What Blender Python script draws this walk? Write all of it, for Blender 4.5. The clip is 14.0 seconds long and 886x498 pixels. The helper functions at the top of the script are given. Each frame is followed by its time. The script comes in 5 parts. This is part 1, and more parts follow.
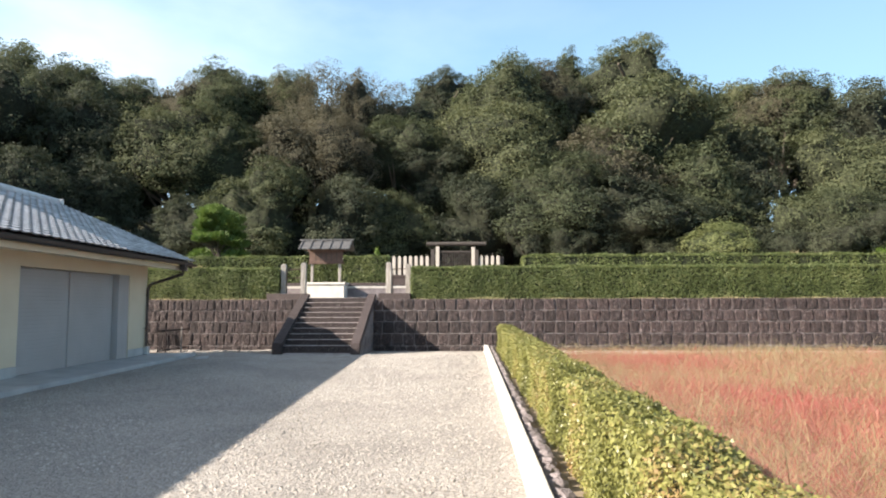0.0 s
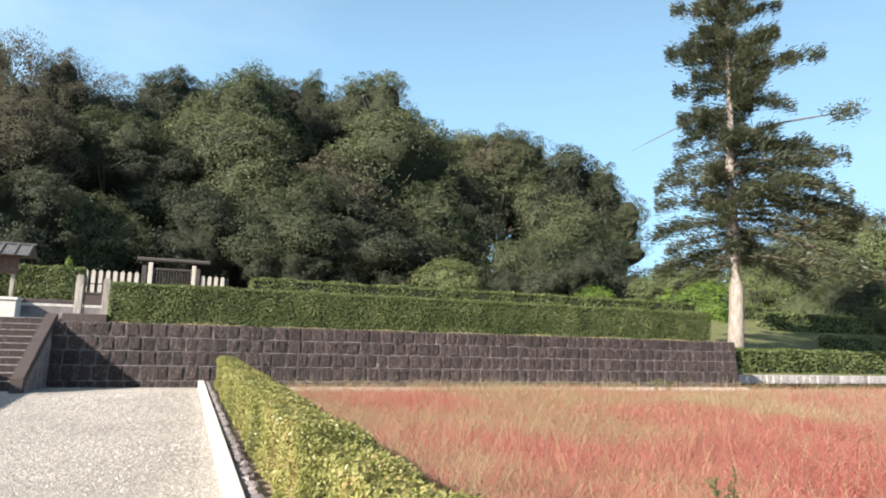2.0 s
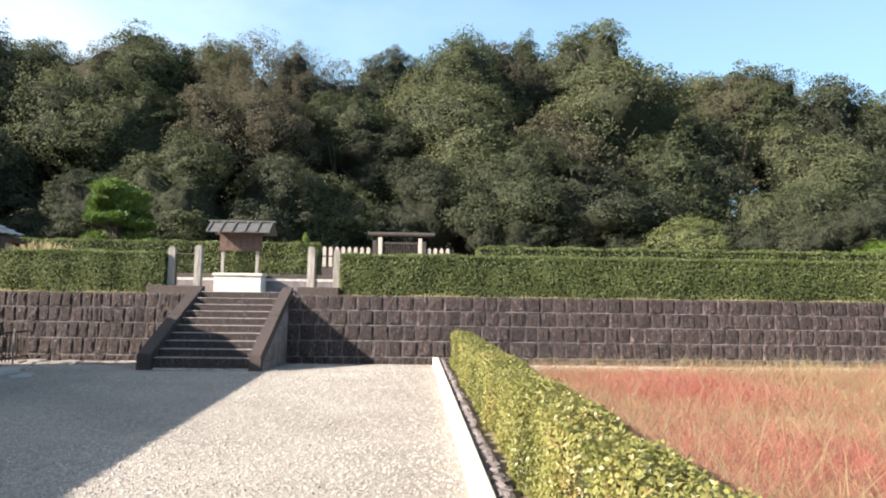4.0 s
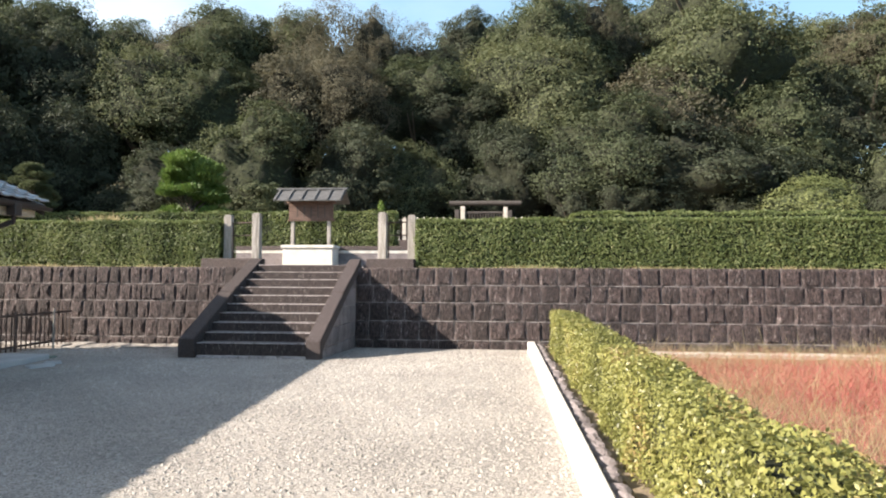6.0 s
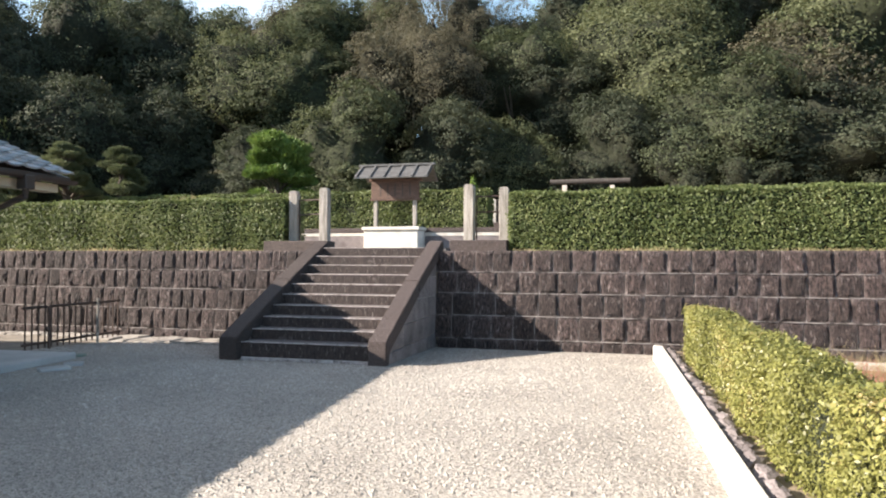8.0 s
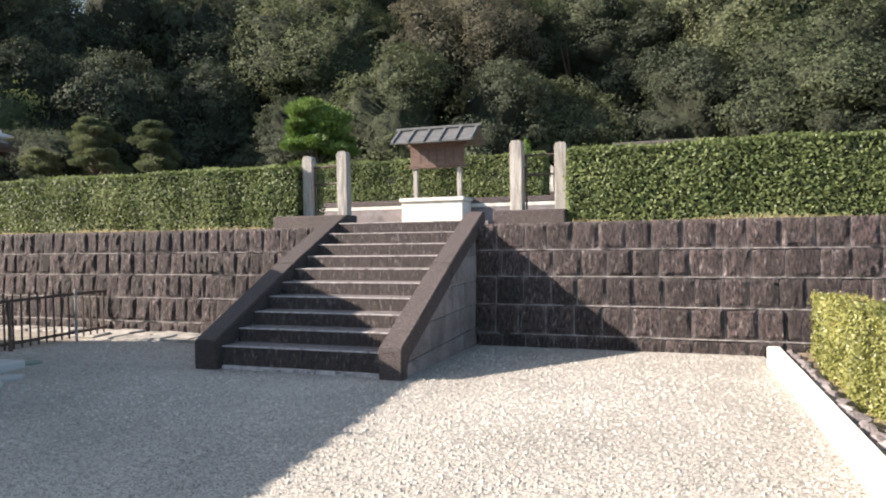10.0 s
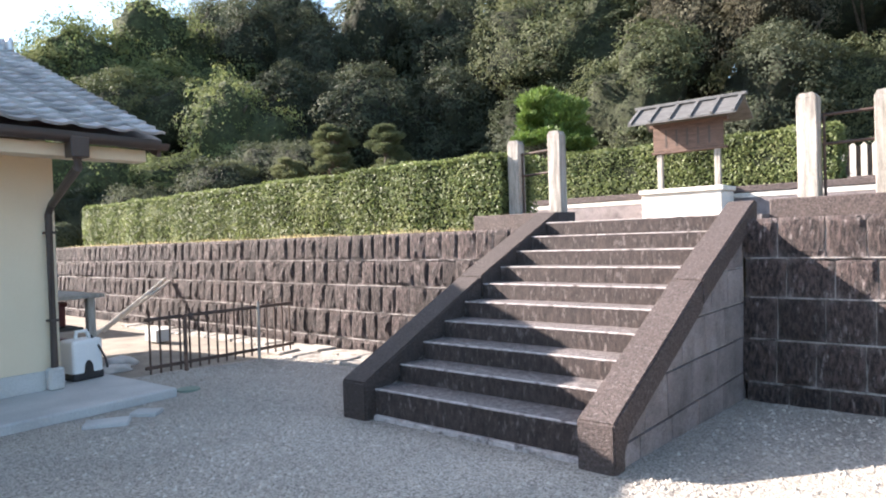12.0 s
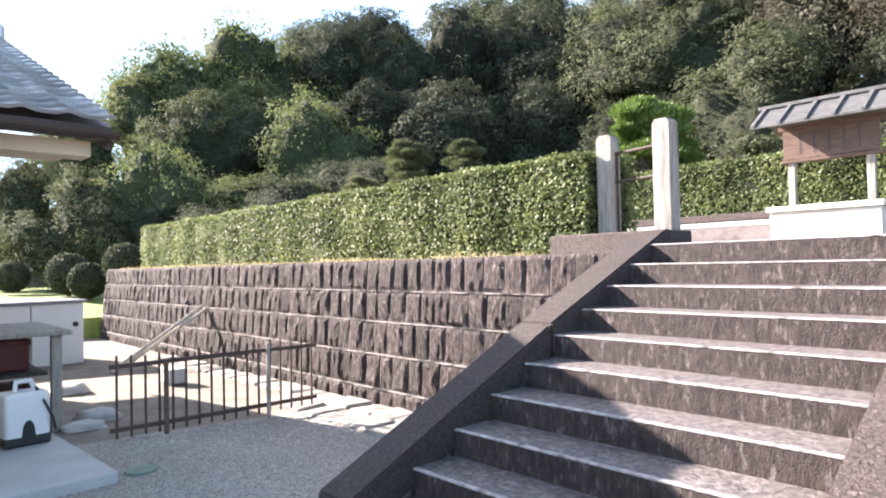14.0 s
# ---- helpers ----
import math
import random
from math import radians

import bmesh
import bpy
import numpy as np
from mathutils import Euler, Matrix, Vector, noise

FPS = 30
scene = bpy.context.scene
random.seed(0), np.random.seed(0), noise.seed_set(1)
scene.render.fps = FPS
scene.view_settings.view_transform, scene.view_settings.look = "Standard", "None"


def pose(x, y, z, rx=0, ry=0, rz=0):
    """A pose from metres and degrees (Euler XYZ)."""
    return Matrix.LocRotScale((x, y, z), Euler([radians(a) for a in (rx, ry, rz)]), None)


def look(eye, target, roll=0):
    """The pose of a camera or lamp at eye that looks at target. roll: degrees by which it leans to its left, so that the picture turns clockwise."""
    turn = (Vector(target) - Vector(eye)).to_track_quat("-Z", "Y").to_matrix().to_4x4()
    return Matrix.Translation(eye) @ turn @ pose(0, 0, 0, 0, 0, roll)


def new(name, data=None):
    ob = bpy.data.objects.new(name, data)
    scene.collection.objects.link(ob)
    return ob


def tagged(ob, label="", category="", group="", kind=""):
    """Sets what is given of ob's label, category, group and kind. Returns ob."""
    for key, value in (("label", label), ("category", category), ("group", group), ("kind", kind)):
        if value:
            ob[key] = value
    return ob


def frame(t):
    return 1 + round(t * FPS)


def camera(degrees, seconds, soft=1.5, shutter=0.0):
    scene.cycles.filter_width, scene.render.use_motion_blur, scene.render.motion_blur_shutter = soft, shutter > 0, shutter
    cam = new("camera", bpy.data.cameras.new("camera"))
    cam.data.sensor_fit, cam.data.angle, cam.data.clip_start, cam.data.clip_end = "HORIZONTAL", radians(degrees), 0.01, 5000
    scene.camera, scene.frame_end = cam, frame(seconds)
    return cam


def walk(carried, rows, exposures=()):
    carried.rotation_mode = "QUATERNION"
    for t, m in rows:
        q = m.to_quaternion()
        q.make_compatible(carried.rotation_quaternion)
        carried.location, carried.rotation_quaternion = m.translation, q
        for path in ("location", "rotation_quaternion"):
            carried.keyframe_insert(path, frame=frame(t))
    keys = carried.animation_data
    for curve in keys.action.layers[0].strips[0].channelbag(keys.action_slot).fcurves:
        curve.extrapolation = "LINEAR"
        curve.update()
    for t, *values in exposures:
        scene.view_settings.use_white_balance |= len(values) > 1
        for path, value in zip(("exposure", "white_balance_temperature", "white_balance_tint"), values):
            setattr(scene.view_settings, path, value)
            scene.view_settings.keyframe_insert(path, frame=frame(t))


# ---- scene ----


# ---------------------------------------------------------------- camera
def eye_pose(x, y, z, yaw, pitch, roll):
    """Eye in metres; yaw to the left, pitch upwards, roll to the left, in degrees."""
    a, b = radians(yaw), radians(pitch)
    way = Vector((-math.sin(a) * math.cos(b), math.cos(a) * math.cos(b), math.sin(b)))
    eye = Vector((x, y, z))
    return look(eye, eye + way, roll)


EXP = 1.02
cam = camera(67.94, 14.0, soft=2.0)
walk(cam, [
    (0.0, eye_pose(5.659, -18.768, 1.462, 2.32, 4.73, -0.16)),
    (0.5, eye_pose(5.688, -18.412, 1.488, -4.93, 4.45, 0.36)),
    (1.0, eye_pose(5.725, -17.990, 1.505, -19.50, 4.67, 0.17)),
    (1.5, eye_pose(5.694, -17.395, 1.530, -27.03, 7.29, 0.92)),
    (2.0, eye_pose(5.658, -16.658, 1.502, -21.06, 7.55, 1.73)),
    (2.5, eye_pose(5.606, -15.922, 1.501, -12.52, 7.00, 1.46)),
    (3.0, eye_pose(5.643, -15.204, 1.499, -5.96, 6.45, 0.80)),
    (5.5, eye_pose(5.590, -11.664, 1.480, 0.89, 2.06, 0.54)),
    (6.0, eye_pose(5.528, -10.998, 1.478, 4.87, 2.17, 0.25)),
    (6.5, eye_pose(5.421, -10.363, 1.465, 6.73, 2.03, 0.48)),
    (7.0, eye_pose(5.397, -9.690, 1.455, 9.45, 2.25, 0.59)),
    (7.5, eye_pose(5.346, -9.068, 1.446, 11.52, 1.52, 0.47)),
    (8.0, eye_pose(5.326, -8.431, 1.461, 13.54, 0.86, 0.16)),
    (10.5, eye_pose(4.912, -5.470, 1.497, 23.02, -1.88, -1.91)),
    (11.0, eye_pose(4.768, -4.852, 1.481, 33.11, -0.48, -2.50)),
    (11.5, eye_pose(4.525, -4.295, 1.498, 36.97, -1.12, -1.89)),
    (12.0, eye_pose(4.331, -3.740, 1.521, 40.08, -0.94, -1.93)),
    (12.5, eye_pose(3.994, -3.284, 1.517, 40.94, -0.17, -1.77)),
    (13.0, eye_pose(3.715, -2.765, 1.532, 44.20, 0.71, -1.79)),
    (13.5, eye_pose(3.395, -2.314, 1.511, 45.73, 1.12, -1.79)),
    (14.0, eye_pose(3.113, -1.866, 1.530, 47.94, 1.41, -1.28)),
], exposures=[(0.0, EXP, 6750, 15), (1.0, EXP + 0.02, 6750, 15), (1.5, EXP - 0.06, 6550, 14), (2.0, EXP - 0.12, 6500, 13), (2.6, EXP, 6650, 14), (3.0, EXP + 0.04, 6750, 15), (5.5, EXP + 0.06, 6750, 15), (8.0, EXP + 0.08, 6750, 15), (10.5, EXP + 0.2, 6620, 15), (11.0, EXP + 0.42, 6600, 17), (12.0, EXP + 0.78, 6550, 19), (13.0, EXP + 0.92, 6550, 20), (14.0, EXP + 1.0, 6550, 21)])

# ---------------------------------------------------------------- sky and sun
SUN_WAY = Vector((1.0, 0.40, -0.566)).normalized()
world = bpy.data.worlds.new("world")
scene.world = world
world.use_nodes = True
wn, wl = world.node_tree.nodes, world.node_tree.links
sky = wn.new("ShaderNodeTexSky")
sky.sky_type = "NISHITA"
sky.sun_disc = False
sky.sun_elevation = math.asin(-SUN_WAY.z)
sky.sun_rotation = math.atan2(-SUN_WAY.x, -SUN_WAY.y)
sky.air_density = 1.0
sky.dust_density = 1.6
sky.ozone_density = 1.0
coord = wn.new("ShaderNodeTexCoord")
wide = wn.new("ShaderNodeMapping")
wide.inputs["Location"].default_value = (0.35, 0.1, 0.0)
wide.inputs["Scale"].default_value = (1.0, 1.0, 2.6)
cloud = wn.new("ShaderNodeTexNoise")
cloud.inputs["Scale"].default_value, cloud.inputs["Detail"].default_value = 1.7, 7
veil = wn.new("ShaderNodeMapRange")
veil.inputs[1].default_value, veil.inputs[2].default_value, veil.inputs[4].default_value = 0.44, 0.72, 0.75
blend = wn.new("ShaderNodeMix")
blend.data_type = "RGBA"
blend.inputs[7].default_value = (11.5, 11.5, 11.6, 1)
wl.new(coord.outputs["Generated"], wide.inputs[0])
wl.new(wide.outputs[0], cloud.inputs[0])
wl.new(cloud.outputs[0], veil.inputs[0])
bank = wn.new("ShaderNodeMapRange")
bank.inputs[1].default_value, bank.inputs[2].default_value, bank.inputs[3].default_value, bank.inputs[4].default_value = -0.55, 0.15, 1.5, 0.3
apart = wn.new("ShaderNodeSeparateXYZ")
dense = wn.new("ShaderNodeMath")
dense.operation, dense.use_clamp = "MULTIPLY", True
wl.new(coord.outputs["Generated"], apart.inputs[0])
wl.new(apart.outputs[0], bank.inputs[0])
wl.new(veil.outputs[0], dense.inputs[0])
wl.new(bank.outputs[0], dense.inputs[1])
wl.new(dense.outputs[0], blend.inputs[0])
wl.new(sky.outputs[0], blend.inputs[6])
sep = wn.new("ShaderNodeSeparateXYZ")
low = wn.new("ShaderNodeMapRange")
low.inputs[1].default_value, low.inputs[2].default_value, low.inputs[3].default_value, low.inputs[4].default_value = 0.0, 0.95, 0.8, 0.0
low.interpolation_type = "SMOOTHSTEP"
haze = wn.new("ShaderNodeMix")
haze.data_type = "RGBA"
haze.inputs[7].default_value = (4.7, 8.8, 12.4, 1)
wl.new(coord.outputs["Generated"], sep.inputs[0])
wl.new(sep.outputs[2], low.inputs[0])
wl.new(low.outputs[0], haze.inputs[0])
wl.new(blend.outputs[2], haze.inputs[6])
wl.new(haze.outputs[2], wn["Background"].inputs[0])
wn["Background"].inputs[1].default_value = 0.067
sun = new("sun", bpy.data.lights.new("sun", "SUN"))
sun.data.energy = 6.4
sun.data.angle = radians(0.5)
sun.data.color = (1.0, 0.93, 0.81)
sun.matrix_world = look((0, 0, 30), Vector((0, 0, 30)) + SUN_WAY)


# ---------------------------------------------------------------- materials
def shader(name):
    m = bpy.data.materials.new(name)
    m.use_nodes = True
    return m, m.node_tree.nodes, m.node_tree.links, m.node_tree.nodes["Principled BSDF"]


def surface(name, dark, light, scale=6.0, fine=60.0, rough=0.85, bump=0.3, stretch=(1, 1, 1), stain=None, stain_scale=0.8, metal=0.0,
            per_piece=0.0, stain_cut=(0.45, 0.7), dist=0.02, crisp=0.18, arris=None):
    """A weathered surface: two colours mixed by coarse and fine noise, stains with a shape of their own, and relief."""
    m, n, l, b = shader(name)
    mp = n.new("ShaderNodeMapping")
    mp.inputs["Scale"].default_value = stretch
    geo = n.new("ShaderNodeNewGeometry")
    l.new(geo.outputs["Position"], mp.inputs[0])
    a = n.new("ShaderNodeTexNoise")
    a.inputs["Scale"].default_value, a.inputs["Detail"].default_value = scale, 6
    f = n.new("ShaderNodeTexNoise")
    f.inputs["Scale"].default_value, f.inputs["Detail"].default_value = fine, 4
    l.new(mp.outputs[0], a.inputs[0]), l.new(mp.outputs[0], f.inputs[0])
    mixed = n.new("ShaderNodeMath")
    mixed.operation = "MULTIPLY_ADD"
    l.new(a.outputs[0], mixed.inputs[0])
    mixed.inputs[1].default_value = 0.6
    half = n.new("ShaderNodeMath")
    half.operation = "MULTIPLY"
    l.new(f.outputs[0], half.inputs[0])
    half.inputs[1].default_value = 0.4
    l.new(half.outputs[0], mixed.inputs[2])
    ramp = n.new("ShaderNodeValToRGB")
    ramp.color_ramp.elements[0].position, ramp.color_ramp.elements[1].position = 0.5 - crisp, 0.5 + crisp
    ramp.color_ramp.elements[0].color, ramp.color_ramp.elements[1].color = (*dark, 1), (*light, 1)
    l.new(mixed.outputs[0], ramp.inputs[0])
    out = ramp.outputs[0]
    if stain:
        s = n.new("ShaderNodeTexNoise")
        s.inputs["Scale"].default_value, s.inputs["Detail"].default_value = stain_scale, 8
        s.inputs["Roughness"].default_value = 0.65
        l.new(mp.outputs[0], s.inputs[0])
        cut = n.new("ShaderNodeMapRange")
        cut.inputs[1].default_value, cut.inputs[2].default_value = stain_cut
        l.new(s.outputs[0], cut.inputs[0])
        mx = n.new("ShaderNodeMix")
        mx.data_type = "RGBA"
        l.new(cut.outputs[0], mx.inputs[0])
        l.new(out, mx.inputs[6])
        mx.inputs[7].default_value = (*stain, 1)
        out = mx.outputs[2]
    if arris:
        # Convex edges paler: rubbed stone, with the light they catch mixed in.
        edge = n.new("ShaderNodeMapRange")
        edge.inputs[1].default_value, edge.inputs[2].default_value = 0.54, 0.64
        l.new(geo.outputs["Pointiness"], edge.inputs[0])
        rub_light = n.new("ShaderNodeMath")
        rub_light.operation = "MULTIPLY"
        l.new(edge.outputs[0], rub_light.inputs[0]), l.new(f.outputs[0], rub_light.inputs[1])
        mx = n.new("ShaderNodeMix")
        mx.data_type = "RGBA"
        l.new(rub_light.outputs[0], mx.inputs[0])
        l.new(out, mx.inputs[6])
        mx.inputs[7].default_value = (*arris, 1)
        out = mx.outputs[2]
    if per_piece:
        oi = n.new("ShaderNodeObjectInfo")
        hs = n.new("ShaderNodeHueSaturation")
        mr = n.new("ShaderNodeMapRange")
        mr.inputs[3].default_value, mr.inputs[4].default_value = 1 - per_piece, 1 + per_piece
        l.new(oi.outputs["Random"], mr.inputs[0])
        l.new(mr.outputs[0], hs.inputs["Value"])
        l.new(out, hs.inputs["Color"])
        out = hs.outputs[0]
    l.new(out, b.inputs["Base Color"])
    b.inputs["Roughness"].default_value, b.inputs["Metallic"].default_value = rough, metal
    if bump:
        bp = n.new("ShaderNodeBump")
        bp.inputs["Strength"].default_value, bp.inputs["Distance"].default_value = bump, dist
        l.new(mixed.outputs[0], bp.inputs["Height"])
        l.new(bp.outputs[0], b.inputs["Normal"])
    return m


def leafy(name, dark, light, third=None, glow=0.3, rough=0.5, patch=0.35, island=0.55, vary=0.0):
    """Leaves: each one has its own tone, larger patches drift, and light passes through."""
    m, n, l, b = shader(name)
    geo = n.new("ShaderNodeNewGeometry")
    ramp = n.new("ShaderNodeValToRGB")
    ramp.color_ramp.elements[0].color, ramp.color_ramp.elements[1].color = (*dark, 1), (*light, 1)
    ramp.color_ramp.elements[1].position = 0.64 if third else 1.0
    if third:
        e = ramp.color_ramp.elements.new(1.0)
        e.color = (*third, 1)
    ns = n.new("ShaderNodeTexNoise")
    ns.inputs["Scale"].default_value, ns.inputs["Detail"].default_value = patch, 3
    l.new(geo.outputs["Position"], ns.inputs[0])
    ad = n.new("ShaderNodeMath")
    ad.operation = "MULTIPLY_ADD"
    l.new(geo.outputs["Random Per Island"], ad.inputs[0])
    ad.inputs[1].default_value = island
    sh = n.new("ShaderNodeMapRange")
    sh.inputs[1].default_value, sh.inputs[2].default_value = 0.3, 0.7
    sh.inputs[3].default_value, sh.inputs[4].default_value = 0.0, 1 - island
    l.new(ns.outputs[0], sh.inputs[0])
    l.new(sh.outputs[0], ad.inputs[2])
    l.new(ad.outputs[0], ramp.inputs[0])
    out = ramp.outputs[0]
    if vary:
        oi = n.new("ShaderNodeObjectInfo")
        hs = n.new("ShaderNodeHueSaturation")
        val = n.new("ShaderNodeMapRange")
        val.inputs[3].default_value, val.inputs[4].default_value = 1 - vary, 1 + vary
        hue = n.new("ShaderNodeMapRange")
        hue.inputs[3].default_value, hue.inputs[4].default_value = 0.515, 0.485
        l.new(oi.outputs["Random"], val.inputs[0]), l.new(oi.outputs["Random"], hue.inputs[0])
        l.new(val.outputs[0], hs.inputs["Value"]), l.new(hue.outputs[0], hs.inputs["Hue"])
        l.new(out, hs.inputs["Color"])
        out = hs.outputs[0]
    l.new(out, b.inputs["Base Color"])
    b.inputs["Roughness"].default_value = rough
    tr = n.new("ShaderNodeBsdfTranslucent")
    l.new(out, tr.inputs[0])
    mx = n.new("ShaderNodeMixShader")
    mx.inputs[0].default_value = glow
    l.new(b.outputs[0], mx.inputs[1]), l.new(tr.outputs[0], mx.inputs[2])
    l.new(mx.outputs[0], n["Material Output"].inputs[0])
    return m


def gravel_material():
    """Loose pale chippings: each has its own tone, with dark gaps and hollows."""
    m, n, l, b = shader("gravel")
    geo = n.new("ShaderNodeNewGeometry")
    v = n.new("ShaderNodeTexVoronoi")
    v.inputs["Scale"].default_value = 85
    big = n.new("ShaderNodeTexNoise")
    big.inputs["Scale"].default_value, big.inputs["Detail"].default_value = 0.8, 6
    l.new(geo.outputs["Position"], v.inputs[0]), l.new(geo.outputs["Position"], big.inputs[0])
    sp = n.new("ShaderNodeSeparateColor")
    l.new(v.outputs["Color"], sp.inputs[0])
    ramp = n.new("ShaderNodeValToRGB")
    e = ramp.color_ramp.elements
    e[0].color, e[1].color = (0.15, 0.136, 0.120, 1), (0.50, 0.462, 0.415, 1)
    mid = e.new(0.3)
    mid.color = (0.305, 0.28, 0.247, 1)
    l.new(sp.outputs[0], ramp.inputs[0])
    hs = n.new("ShaderNodeHueSaturation")
    mr = n.new("ShaderNodeMapRange")
    mr.inputs[1].default_value, mr.inputs[2].default_value, mr.inputs[3].default_value, mr.inputs[4].default_value = 0.3, 0.7, 0.82, 1.12
    l.new(big.outputs[0], mr.inputs[0])
    l.new(mr.outputs[0], hs.inputs["Value"])
    l.new(ramp.outputs[0], hs.inputs["Color"])
    l.new(hs.outputs[0], b.inputs["Base Color"])
    b.inputs["Roughness"].default_value = 0.9
    bp = n.new("ShaderNodeBump")
    bp.inputs["Strength"].default_value, bp.inputs["Distance"].default_value = 0.6, 0.010
    bp.invert = True
    l.new(v.outputs["Distance"], bp.inputs["Height"])
    rake = n.new("ShaderNodeTexNoise")
    rake.inputs["Scale"].default_value, rake.inputs["Detail"].default_value = 16, 6
    l.new(geo.outputs["Position"], rake.inputs[0])
    lump = n.new("ShaderNodeBump")
    lump.inputs["Strength"].default_value, lump.inputs["Distance"].default_value = 0.55, 0.04
    l.new(rake.outputs[0], lump.inputs["Height"])
    l.new(lump.outputs[0], bp.inputs["Normal"])
    l.new(bp.outputs[0], b.inputs["Normal"])
    return m


M_GRAVEL = gravel_material()
M_PEBBLE = leafy("pebble", (0.17, 0.154, 0.133), (0.45, 0.412, 0.365), (0.62, 0.577, 0.52), glow=0.0, rough=0.9)
M_THATCH = surface("meadow_thatch", (0.20, 0.080, 0.055), (0.38, 0.18, 0.125), 1.2, 30, 0.95, 0.6, stain=(0.26, 0.19, 0.10), stain_scale=0.35, stain_cut=(0.5, 0.65))
# Pale with dust and wear, and raised for the light on the tops.
M_TREAD = surface("worn_lit_tread", (0.045, 0.038, 0.0367), (0.245, 0.215, 0.2115), 30, 150, 0.6, 0.8, stain=(0.42, 0.3755, 0.3695), stain_scale=18, stain_cut=(0.53, 0.82), crisp=0.14)
M_WHITEPAINT = surface("white_enamel", (0.66, 0.67, 0.67), (0.78, 0.78, 0.78), 2, 60, 0.4, 0.02)
M_BLACK = surface("black_plastic", (0.012, 0.012, 0.014), (0.03, 0.03, 0.032), 4, 60, 0.5, 0.05)
M_REDBOX = surface("red_plastic", (0.09, 0.014, 0.014), (0.16, 0.025, 0.022), 3, 60, 0.5, 0.05)
M_LID = surface("green_iron", (0.10, 0.16, 0.13), (0.20, 0.27, 0.22), 6, 80, 0.6, 0.2)
M_CLOTH = surface("grey_sacking", (0.40, 0.38, 0.36), (0.62, 0.60, 0.57), 6, 80, 0.9, 0.5)
M_SHEDTOP = surface("grey_sheet", (0.16, 0.16, 0.17), (0.28, 0.28, 0.29), 3, 60, 0.6, 0.2)
M_DARKWOOD = surface("dark_timber", (0.03, 0.026, 0.024), (0.10, 0.085, 0.075), 4, 40, 0.85, 0.4, stretch=(4, 4, 0.7))
M_PALEWOOD = surface("pale_stake", (0.40, 0.36, 0.31), (0.62, 0.57, 0.50), 4, 40, 0.85, 0.2, stretch=(4, 4, 0.7))
M_GLASSY = surface("pale_screen", (0.40, 0.47, 0.46), (0.52, 0.60, 0.58), 2, 40, 0.4, 0.05)
M_SOIL = surface("soil", (0.16, 0.12, 0.08), (0.30, 0.24, 0.17), 4, 50, 0.95, 0.6)
M_FLOOR = surface("woodland_floor", (0.045, 0.045, 0.02), (0.13, 0.115, 0.055), 2, 40, 0.95, 0.8)
M_EARTH = surface("trodden_earth", (0.14, 0.12, 0.097), (0.29, 0.25, 0.205), 2.5, 60, 0.95, 0.5)
M_BANK = surface("bank_grass", (0.07, 0.08, 0.025), (0.17, 0.17, 0.065), 1.5, 50, 0.95, 0.8)
M_LAWN = surface("lawn", (0.10, 0.14, 0.03), (0.24, 0.30, 0.08), 3, 60, 0.9, 0.8)
M_STONE = surface("wall_stone", (0.007, 0.00463, 0.004582), (0.096, 0.06615, 0.0624), 15, 80, 0.85, 1.0, stretch=(2.6, 2.6, 0.9), per_piece=0.32,
                  stain=(0.40, 0.3449, 0.3315), stain_scale=8.0, stain_cut=(0.57, 0.80), dist=0.06, crisp=0.10, arris=(0.27, 0.2268, 0.2194))
M_JOINT = surface("mortar", (0.17, 0.15, 0.14), (0.52, 0.475, 0.445), 8, 60, 0.95, 0.5)
M_BED = surface("lit_bed_mortar", (0.16, 0.142, 0.135), (0.48, 0.44, 0.42), 12, 70, 0.95, 0.8, stain=(0.04, 0.034, 0.033), stain_scale=5, stain_cut=(0.47, 0.62))
M_PALEBLOCK = surface("pale_block", (0.20, 0.185, 0.175), (0.46, 0.43, 0.41), 8, 60, 0.9, 0.9, per_piece=0.25, dist=0.03)
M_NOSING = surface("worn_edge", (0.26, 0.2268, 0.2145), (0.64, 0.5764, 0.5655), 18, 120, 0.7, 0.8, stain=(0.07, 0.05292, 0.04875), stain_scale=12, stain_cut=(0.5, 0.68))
# Dark stone, its colour lowered further for the shade on the risers.
M_STEP = surface("shaded_step_stone", (0.010, 0.006615, 0.00624), (0.068, 0.04725, 0.0429), 20, 130, 0.8, 0.9, stretch=(1.5, 1.5, 0.6), stain=(0.29, 0.2457, 0.234), stain_scale=16, stain_cut=(0.55, 0.84), crisp=0.15)
M_BANDSTONE = surface("band_render", (0.40, 0.37, 0.33), (0.74, 0.71, 0.66), 6, 60, 0.9, 0.4, stain=(0.10, 0.08, 0.07), stain_scale=3, stain_cut=(0.58, 0.72))
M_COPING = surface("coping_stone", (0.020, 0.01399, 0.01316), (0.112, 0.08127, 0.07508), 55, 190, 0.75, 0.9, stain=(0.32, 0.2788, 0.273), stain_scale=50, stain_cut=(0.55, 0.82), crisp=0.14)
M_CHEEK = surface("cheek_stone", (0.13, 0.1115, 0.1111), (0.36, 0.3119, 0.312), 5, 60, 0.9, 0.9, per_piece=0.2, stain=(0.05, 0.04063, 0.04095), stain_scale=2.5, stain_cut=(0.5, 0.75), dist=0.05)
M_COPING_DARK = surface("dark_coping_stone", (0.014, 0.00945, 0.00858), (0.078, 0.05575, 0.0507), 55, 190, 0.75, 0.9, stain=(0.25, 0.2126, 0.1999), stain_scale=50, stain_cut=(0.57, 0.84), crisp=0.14)
